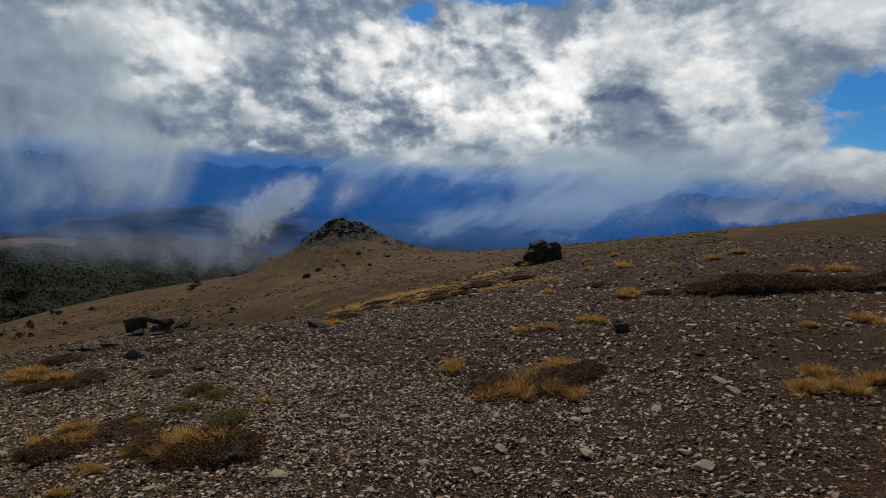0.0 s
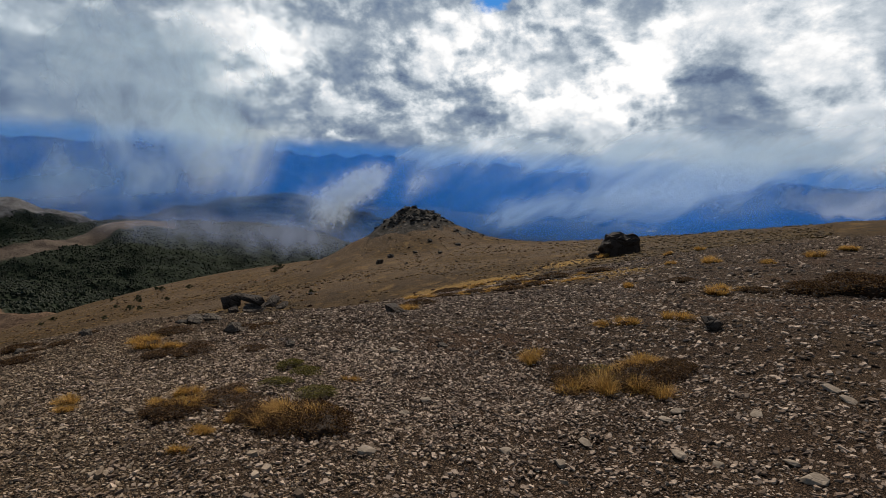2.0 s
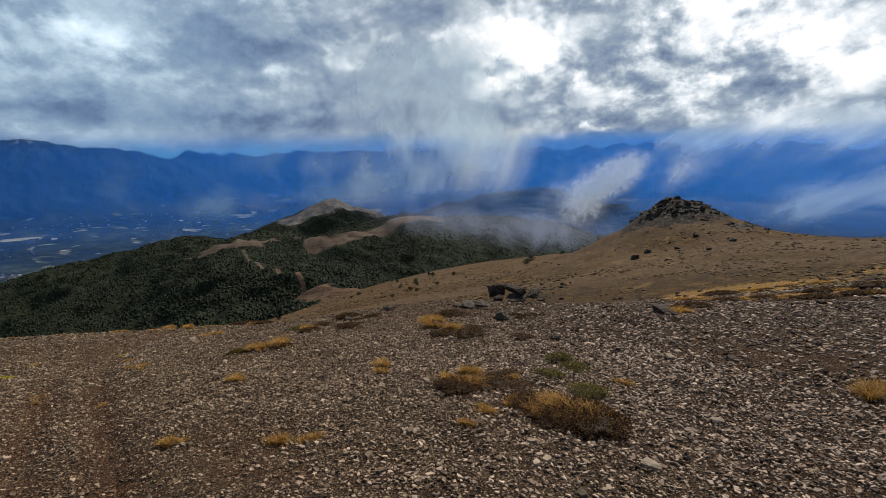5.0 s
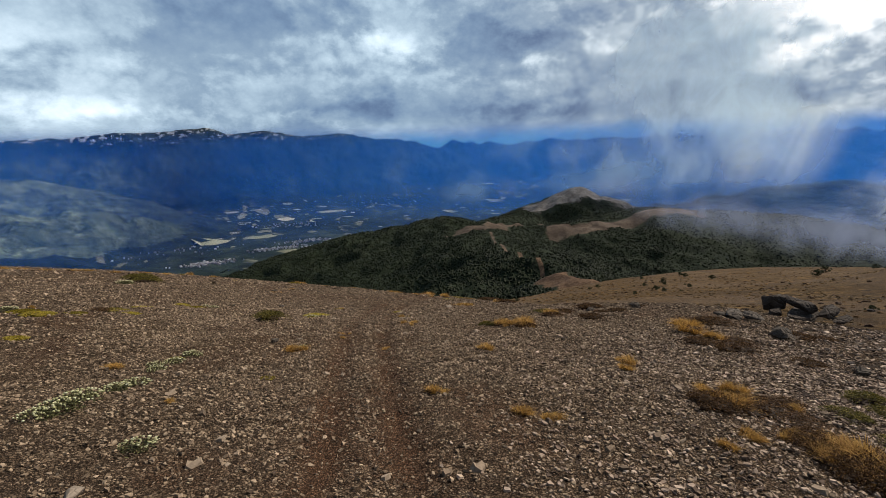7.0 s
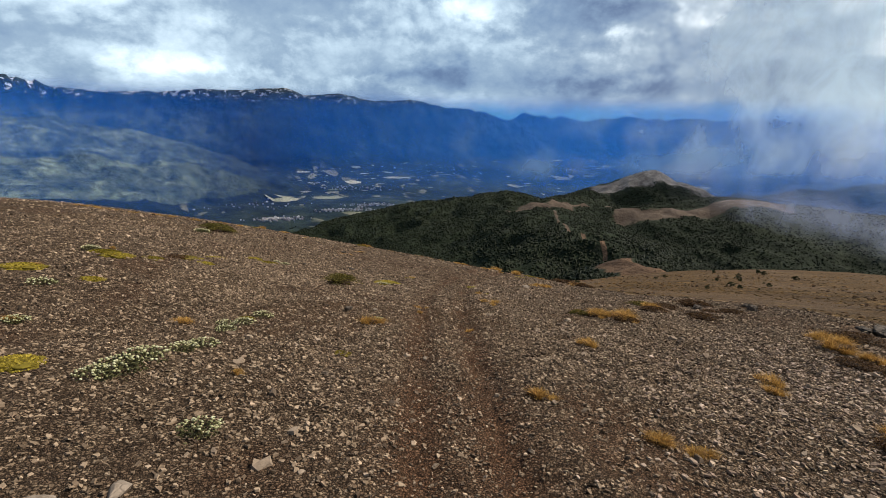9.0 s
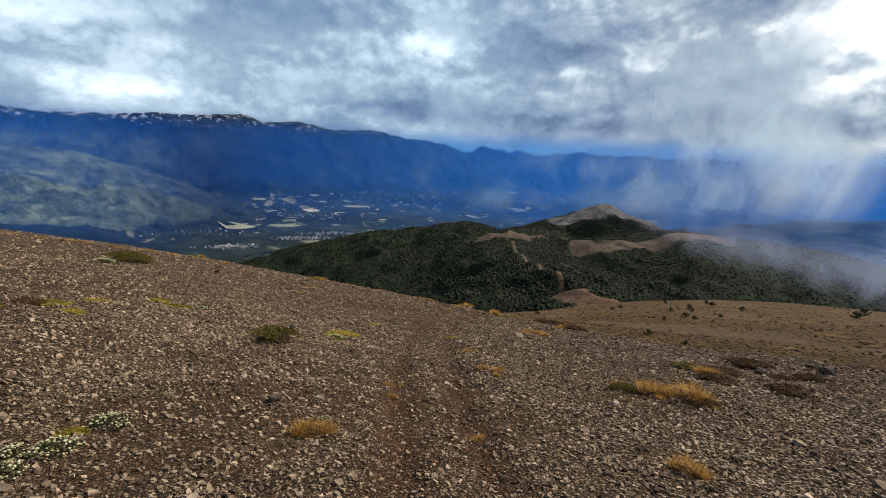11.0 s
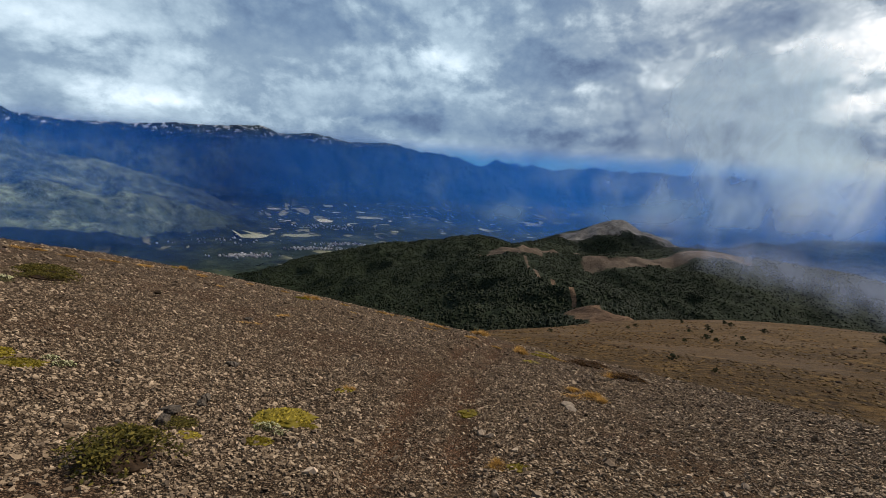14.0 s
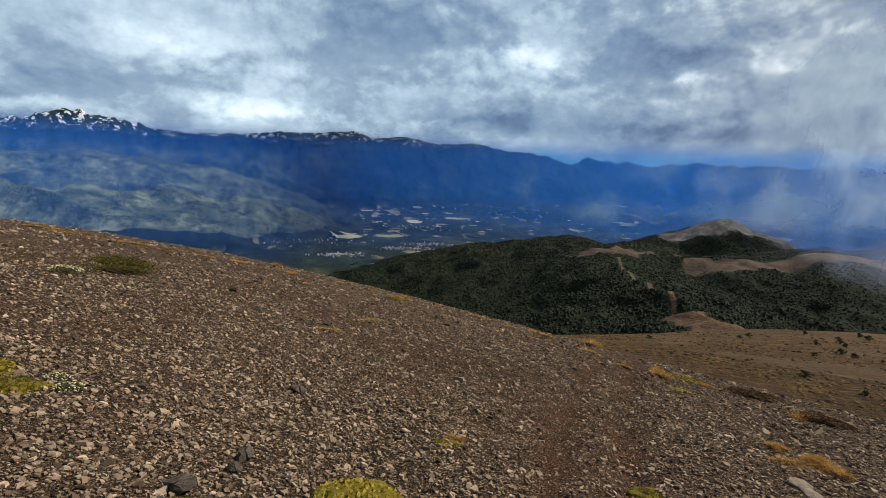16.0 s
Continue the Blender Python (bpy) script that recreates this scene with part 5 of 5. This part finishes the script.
for x, y, sz, f, sd in ((-3.64, -0.61, 0.07, 0.6, 69), (-3.47, -0.67, 0.07, 0.6, 70), (-7, 1.65, 0.05, 0.5, 71), (3.65, 3.98, 0.09, 0.35, 72)):
    rock("flat_stone", "pale flat slab of shale lying on darker chips", "stone", x, y, (sz * 1.1, sz * 0.85, sz * 0.75), M_PALE, sd, f * 0.85, 0.1, 0.05)


def outcrop(name, label, x, y, blocks, mat, seed, part_name="slab"):
    """Stacked broken blocks: dx, dy, dz, half sizes."""
    owner = empty(name, x, y)
    rnd = random.Random(seed)
    for k, (dx, dy, dz, a, b, c) in enumerate(blocks):
        ob = part(part_name, rock_bm(seed * 20 + k, (a, b, c), 0.9, 15, 0.06), mat, owner)
        ob.location = (dx, dy, height(x + dx, y + dy) - owner.location.z + dz)
        lean = 0.15 if part_name == "slab" else 0.6
        ob.rotation_euler = (rnd.uniform(-lean, lean), rnd.uniform(-lean, lean), rnd.uniform(0, 6.28))
    return tagged(owner, label, "rock outcrop")


outcrop("rock_outcrop", "low outcrop of dark broken slabs on the edge of the slope", -4.30, 11.1,
        [(-0.55, 0.0, 0.24, 0.30, 0.28, 0.34), (-0.12, 0.05, 0.36, 0.52, 0.27, 0.16), (0.36, 0.06, 0.30, 0.46, 0.25, 0.13), (0.0, 0.0, 0.12, 0.72, 0.32, 0.18), (-0.4, -0.26, 0.07, 0.27, 0.2, 0.12),
         (0.66, 0.0, 0.13, 0.27, 0.22, 0.12)], M_DARK, 4)
outcrop("rock_outcrop", "low brown slabs breaking through the shale", -4.45, 8.6,
        [(0.0, 0.0, 0.07, 0.30, 0.18, 0.08), (0.26, 0.06, 0.08, 0.26, 0.16, 0.06), (-0.2, -0.08, 0.02, 0.17, 0.12, 0.08)], M_SLAB, 5)
outcrop("rock_outcrop", "low brown slabs breaking through the shale", -3.3, 7.5,
        [(0.0, 0.0, 0.07, 0.2, 0.14, 0.10), (0.17, 0.06, 0.02, 0.13, 0.1, 0.05)], M_SLAB, 6)

# the rocky crown of the knoll
rnd = random.Random(12)
blocks = []
for k in range(150):
    a, d = rnd.uniform(0, 6.28), 9.0 * math.sqrt(rnd.random())
    s = rnd.uniform(0.4, 1.0)
    blocks.append((math.cos(a) * d, math.sin(a) * d * 1.1, -0.1 * s, s * 1.5, s, s * rnd.uniform(0.65, 0.95)))
for k in range(70):
    t = rnd.random()
    s = rnd.uniform(0.2, 0.6)
    blocks.append((6 + 14 * t + rnd.gauss(0, 1.5), -3 - 5 * t + rnd.gauss(0, 2.5), 0.0, s * 1.4, s, s * 0.7))
outcrop("crag", "dark broken crag crowning the brown knoll", KNOB[0], KNOB[1], blocks, M_CRAG, 9, "rock")
for x, y, s in ((-11, 97.5, 1.1), (-9.2, 103.5, 0.9), (-4, 104, 0.7), (1.5, 100, 0.6), (-15.5, 60, 0.35), (5.5, 108, 0.7), (-1, 112, 0.8), (4, 80, 0.35), (-5, 88,
                0.4)):
    rock("boulder", "dark boulder lying on the brown grassy slope", "boulder", x, y, (s * 1.2, s, s * 0.9), M_CRAG, int(x * 3 + y) + 200, 0.8, 0.25)


# ---- small trees on the brown slope ----
def tree_parts(owner, seed, tall):
    rnd = random.Random(seed)
    bm = bmesh.new()
    bmesh.ops.create_cone(bm, cap_ends=True, segments=7, radius1=0.07 * tall, radius2=0.015 * tall, depth=tall * 0.8, matrix=Matrix.Translation((0, 0, tall * 0.38)))
    for _ in range(7):
        a, z = rnd.uniform(0, 6.28), tall * rnd.uniform(0.2, 0.65)
        m = Matrix.Translation((0, 0, z)) @ Matrix.Rotation(a, 4, "Z") @ Matrix.Rotation(1.0, 4, "Y") @ Matrix.Translation((0, 0, tall * 0.15))
        bmesh.ops.create_cone(bm, cap_ends=False, segments=5, radius1=0.025 * tall, radius2=0.006 * tall, depth=tall * 0.3, matrix=m)
    part("trunk", bm, M_TWIG, owner)
    verts, faces = [], []
    heads = [(rnd.gauss(0, 0.17), rnd.gauss(0, 0.17), rnd.uniform(0.18, 0.9)) for _ in range(20)]
    for _ in range(700):
        hx, hy, hz = heads[rnd.randrange(20)]
        hx, hy = hx * 1.5, hy * 1.5
        shrink = 1.15 - 0.75 * hz
        c = Vector((hx * shrink * 1.6 + rnd.gauss(0, 0.09), hy * shrink * 1.6 + rnd.gauss(0, 0.09), hz + rnd.gauss(0, 0.07))) * tall
        s = 0.075 * tall * rnd.uniform(0.6, 1.3)
        u = Vector((rnd.gauss(0, 1), rnd.gauss(0, 1), rnd.gauss(0, 1))).normalized() * s
        v = u.cross(Vector((rnd.gauss(0, 1), rnd.gauss(0, 1), rnd.gauss(0, 1)))).normalized() * s * 0.7
        k = len(verts)
        verts += [c - u, c + v, c + u, c - v]
        faces.append((k, k + 1, k + 2, k + 3))
    tagged(mesh_from("crown", verts, faces, M_CONIFER, owner), kind="stuff")


TREES = []
for k in range(3):
    owner = new("stunted_tree")
    tree_parts(owner, 300 + k, 1.0)
    tagged(owner, "small dark stunted tree on the brown grassy slope", "tree", "stunted trees on the slope")
    TREES.append(owner)
for x, y, s in ((-134, 215, 2.8), (-40.2, 53.3, 0.9), (-31.7, 47.4, 0.9), (-52.3, 59.8, 0.8), (-98.8, 160, 2.3), (-83, 145, 2), (-115.8, 103, 1.5),
                (-163, 279, 3.2), (-103, 147.6, 1.8), (-128, 205, 2.6), (-81.4, 253.7, 3.6), (-83.3, 342, 3.6), (-88, 345, 3), (-119, 192.5, 2.4),
                (-78.8, 139.7, 1.6), (-102, 152, 1.8), (-219, 315, 3.2), (-15.5, 60.5, 0.9), (-85.9, 332, 4), (-67.8, 203.6, 2.6), (-70.6, 110, 1.8),
                (-58.3, 100, 1.5), (-66, 106, 1.4), (-95, 185, 2), (-140, 245, 2.6), (-72, 128, 1.5), (-110, 176, 2), (-60, 225, 2.6), (-52, 330, 3.4),
                (-46, 335, 2.8)):
    plant(TREES, x, y, s * 0.55)
for x, y, s in ((-40, 338, 2.6), (-150, 225, 2.2), (-178, 262, 2.6), (-90, 120, 1.3), (-125, 150, 1.6), (-145, 180, 1.8), (-50, 85, 0.9), (-64, 92, 1),
                (-45, 120, 1.4), (-38, 100, 1)):
    plant(TREES, x, y, s * 0.55)


# ---- stuff of the slope and the far land ----
def clumps_mesh(name, x, y, z, size, tall, mat, rng, sides=5):
    """Many small uneven mounds, one mesh."""
    m = len(x)
    a0 = rng.uniform(0, 6.28, m)
    verts = np.zeros((m, sides * 2 + 1, 3))
    for k in range(sides):
        a = a0 + 2 * np.pi * k / sides
        for row, (wide, up) in enumerate(((1.0, -0.15), (0.75, 0.55))):
            d = size * wide * rng.uniform(0.7, 1.3, m)
            verts[:, row * sides + k] = np.stack([x + np.cos(a) * d, y + np.sin(a) * d, z + tall * up * rng.uniform(0.8, 1.2, m)], -1)
    verts[:, -1] = np.stack([x + rng.normal(0, 0.2, m) * size, y + rng.normal(0, 0.2, m) * size, z + tall * rng.uniform(0.8, 1.15, m)], -1)
    tri = []
    for k in range(sides):
        l = (k + 1) % sides
        tri += [(k, l, sides + l), (k, sides + l, sides + k), (sides + k, sides + l, 2 * sides)]
    n_v = sides * 2 + 1
    tris = (np.array(tri)[None] + (np.arange(m) * n_v)[:, None, None]).reshape(-1, 3)
    return big_mesh(name, verts.reshape(-1, 3), tris, mat)


rng = np.random.default_rng(9)
a = np.radians(rng.uniform(-40, 75, 16000))
d = np.exp(rng.uniform(np.log(38), np.log(400), 16000))
tx, ty = -np.sin(a) * d, np.cos(a) * d
keep = fbm(tx / 12, ty / 12, 3, 44) > -0.12
tx, ty, d = tx[keep], ty[keep], d[keep]
ts = rng.uniform(0.12, 0.34, len(tx)) * (d / 80) ** 0.4
tussocks = clumps_mesh("grass_tussocks", tx, ty, land(tx, ty), ts, ts * 0.55, M_STRAW_FAR, rng)
tagged(tussocks, "dry straw-coloured tussocks scattered over the brown slope", "grass", kind="stuff")
a = np.radians(rng.uniform(-30, 70, 3500))
d = np.exp(rng.uniform(np.log(40), np.log(390), 3500))
tx, ty = -np.sin(a) * d, np.cos(a) * d
keep = fbm(tx / 20 + 4, ty / 20, 3, 46) > 0.02
tx, ty, d = tx[keep], ty[keep], d[keep]
ts = rng.uniform(0.12, 0.42, len(tx)) * (d / 90) ** 0.5
low = clumps_mesh("low_shrubs", tx, ty, land(tx, ty), ts, ts * 0.7, M_HEATH, rng)
tagged(low, "dark low shrubs dotted over the brown slope", "shrubs", kind="stuff")

# woods on the far hills
cand = 105000
a = np.radians(rng.uniform(10, 92, cand))
d = rng.uniform(480, 2250, cand)
tx, ty = -np.sin(a) * d, np.cos(a) * d
tz = land(tx, ty)
bare_road = np.full(cand, 1e9)
for rows_, wide in BARE_CRESTS:
    for (x0, y0, _), (x1, y1, _) in zip(rows_, rows_[1:]):
        dx, dy = x1 - x0, y1 - y0
        t = np.clip(((tx - x0) * dx + (ty - y0) * dy) / (dx * dx + dy * dy), 0, 1)
        bare_road = np.minimum(bare_road, np.hypot(tx - x0 - t * dx, ty - y0 - t * dy) / max(wide, 8.5))
keep = (bare_road + 0.5 * fbm(tx / 40, ty / 40, 3, 48) > 0.95) & (tz > -470) & (fbm(tx / 60, ty / 60, 4, 49) > -0.5)
keep &= (np.degrees(a) > 31) | (rng.random(cand) < 0.5)
tx, ty, tz = tx[keep], ty[keep], tz[keep]
ts = rng.uniform(1.9, 3.9, len(tx))
woods = clumps_mesh("far_woods", tx, ty, tz - 1.0, ts, ts * rng.uniform(0.9, 1.5, len(tx)), M_WOODS, rng, 4)
tagged(woods, "dense dark green woods covering the lower hills", "woods", kind="stuff")


# fields and settlement on the valley floor
def valley_point(az, el):
    x1, y1 = polar(az, 1.0)
    r = np.linspace(1900, 4300, 900)
    below = -480 + 1.2e-4 * np.maximum(r - 2900, 0) ** 2 > r * math.tan(radians(el))
    k = int(np.argmax(below))
    return (x1 * r[k], y1 * r[k], r[k]) if below[k] else None


rnd = random.Random(77)
spots = [(83.3, -9.4, 4.6, 0.5), (78.0, -9.25, 4.0, 0.36), (89.9, -9.15, 3.0, 0.32), (104.0, -8.8, 2.0, 0.28), (75.4, -7.5, 2.0, 0.4), (70.4, -6.9, 4.0, 0.3), (75.0, -5.8, 1.3, 0.3),
         (80.9, -6.35, 1.6, 0.22), (60.2, -3.3, 2.2, 0.3), (58.0, -3.0, 3.0, 0.16), (65.0, -2.7, 3.0, 0.14), (63.4, -2.6, 1.0, 0.2), (36.6, -3.6, 2.0, 0.3), (30.0, -4.6, 1.2, 0.25),
         (7.0, -8.6, 4.0, 0.5), (10.5, -7.6, 3.5, 0.35), (24.0, -3.9, 1.2, 0.15)]
for _ in range(210):
    spots.append((rnd.uniform(46, 112), -rnd.triangular(3.0, 11.0, 7.6), rnd.uniform(0.2, 1.1) * rnd.choice((0.7, 1.0, 1.5)), rnd.uniform(0.04, 0.13)))
verts, faces = [], []
for az, el, wide, high in spots:
    at = valley_point(az, el)
    if not at or height(at[0], at[1]) > -465 + 1.2e-4 * max(at[2] - 2900, 0) ** 2:
        continue
    corners = 7
    ring = []
    for k in range(corners):
        b = 2 * math.pi * (k + rnd.uniform(-0.3, 0.3)) / corners
        q = valley_point(az + 0.5 * wide * math.cos(b) * rnd.uniform(0.7, 1.15), el + 0.5 * high * math.sin(b) * rnd.uniform(0.7, 1.15))
        if q:
            ring.append((q[0], q[1], height(q[0], q[1]) + 2.0))
    if len(ring) > 4:
        k = len(verts)
        verts += ring
        faces.append(tuple(range(k, k + len(ring))))
tagged(mesh_from("far_fields", verts, faces, M_FIELD), "pale farm fields scattered over the valley floor", "fields", kind="stuff")
verts, faces = [], []
towns = [(84.0, -11.6, 3.5, 0.25, 120), (76.0, -10.7, 3.4, 0.2, 120), (73.0, -10.15, 3.0, 0.16, 90), (89.9, -9.3, 2.5, 0.15, 40), (92.0, -8.9, 2.0, 0.2, 40), (75.0, -8.2, 5.0, 0.3, 50), (88.0, -10.0, 6.0, 0.4, 40), (100.0, -8.0, 5.0, 0.4, 40), (65.0, -6.0, 8.0, 0.8, 50), (60.4, -3.5, 1.5, 0.2, 20)]
for az, el, waz, wel, number in towns:
    for _ in range(number):
        q = valley_point(az + rnd.gauss(0, waz * 0.5), el + rnd.gauss(0, wel * 0.5))
        if not q or height(q[0], q[1]) > -465 + 1.2e-4 * max(q[2] - 2900, 0) ** 2:
            continue
        x, y, z, s, h = q[0], q[1], height(q[0], q[1]), rnd.uniform(3, 8), rnd.uniform(3, 6)
        k = len(verts)
        for dz in (0, h):
            verts += [(x - s, y - s * 0.7, z + dz), (x + s, y - s * 0.7, z + dz), (x + s, y + s * 0.7, z + dz), (x - s, y + s * 0.7, z + dz)]
        verts += [(x - s, y, z + h * 1.5), (x + s, y, z + h * 1.5)]
        faces += [(k, k + 1, k + 5, k + 4), (k + 1, k + 2, k + 6, k + 5), (k + 2, k + 3, k + 7, k + 6), (k + 3, k, k + 4, k + 7), (k + 4, k + 5, k + 9, k + 8), (k + 6, k + 7, k + 8, k + 9), (k + 5, k + 6, k + 9), (k + 7, k + 4, k + 8)]
tagged(mesh_from("far_houses", verts, faces, M_HOUSE), "tiny pale houses strung along the valley floor", "houses", kind="stuff")

# ---- the nearest stones, each on its own ----
rng = np.random.default_rng(21)
SHAPES = []
for k in range(8):
    tv, tf = stone_template(6, 500 + k, 0.55, 0.8)
    me = bpy.data.meshes.new("stone")
    bottom = [(float(x) * 0.8, float(y) * 0.8, -0.3) for x, y, _ in tv[:6]]
    me.from_pydata([tuple(map(float, v)) for v in tv] + bottom, [], [tuple(map(int, f)) for f in tf]
                   + [(q, 12 + q, 12 + (q + 1) % 6, (q + 1) % 6) for q in range(6)] + [(17, 16, 15, 14, 13, 12)])
    me.materials.append(M_STONE_PART)
    me.polygons.foreach_set('use_smooth', [False] * len(me.polygons))
    SHAPES.append(me)
px, py, ps = scatter(rng, 700, 1.6, 4.2, -40, 110, 0.022, 0.058)
for x, y, s in list(zip(px, py, ps))[:290]:
    ob = new("stone", SHAPES[int(abs(x * 100)) % 8])
    ob.parent = ground
    ob.location = (x, y, height(x, y) + s * 0.08)
    gx, gy = (float(v[0]) for v in slope_of(np.array([x]), np.array([y])))
    ob.rotation_euler = (gy + rng.normal(0, 0.2), -gx + rng.normal(0, 0.2), rng.uniform(0, 6.28))
    ob.scale = (s, s * rng.uniform(0.8, 1.2), s * rng.uniform(0.6, 1.1))
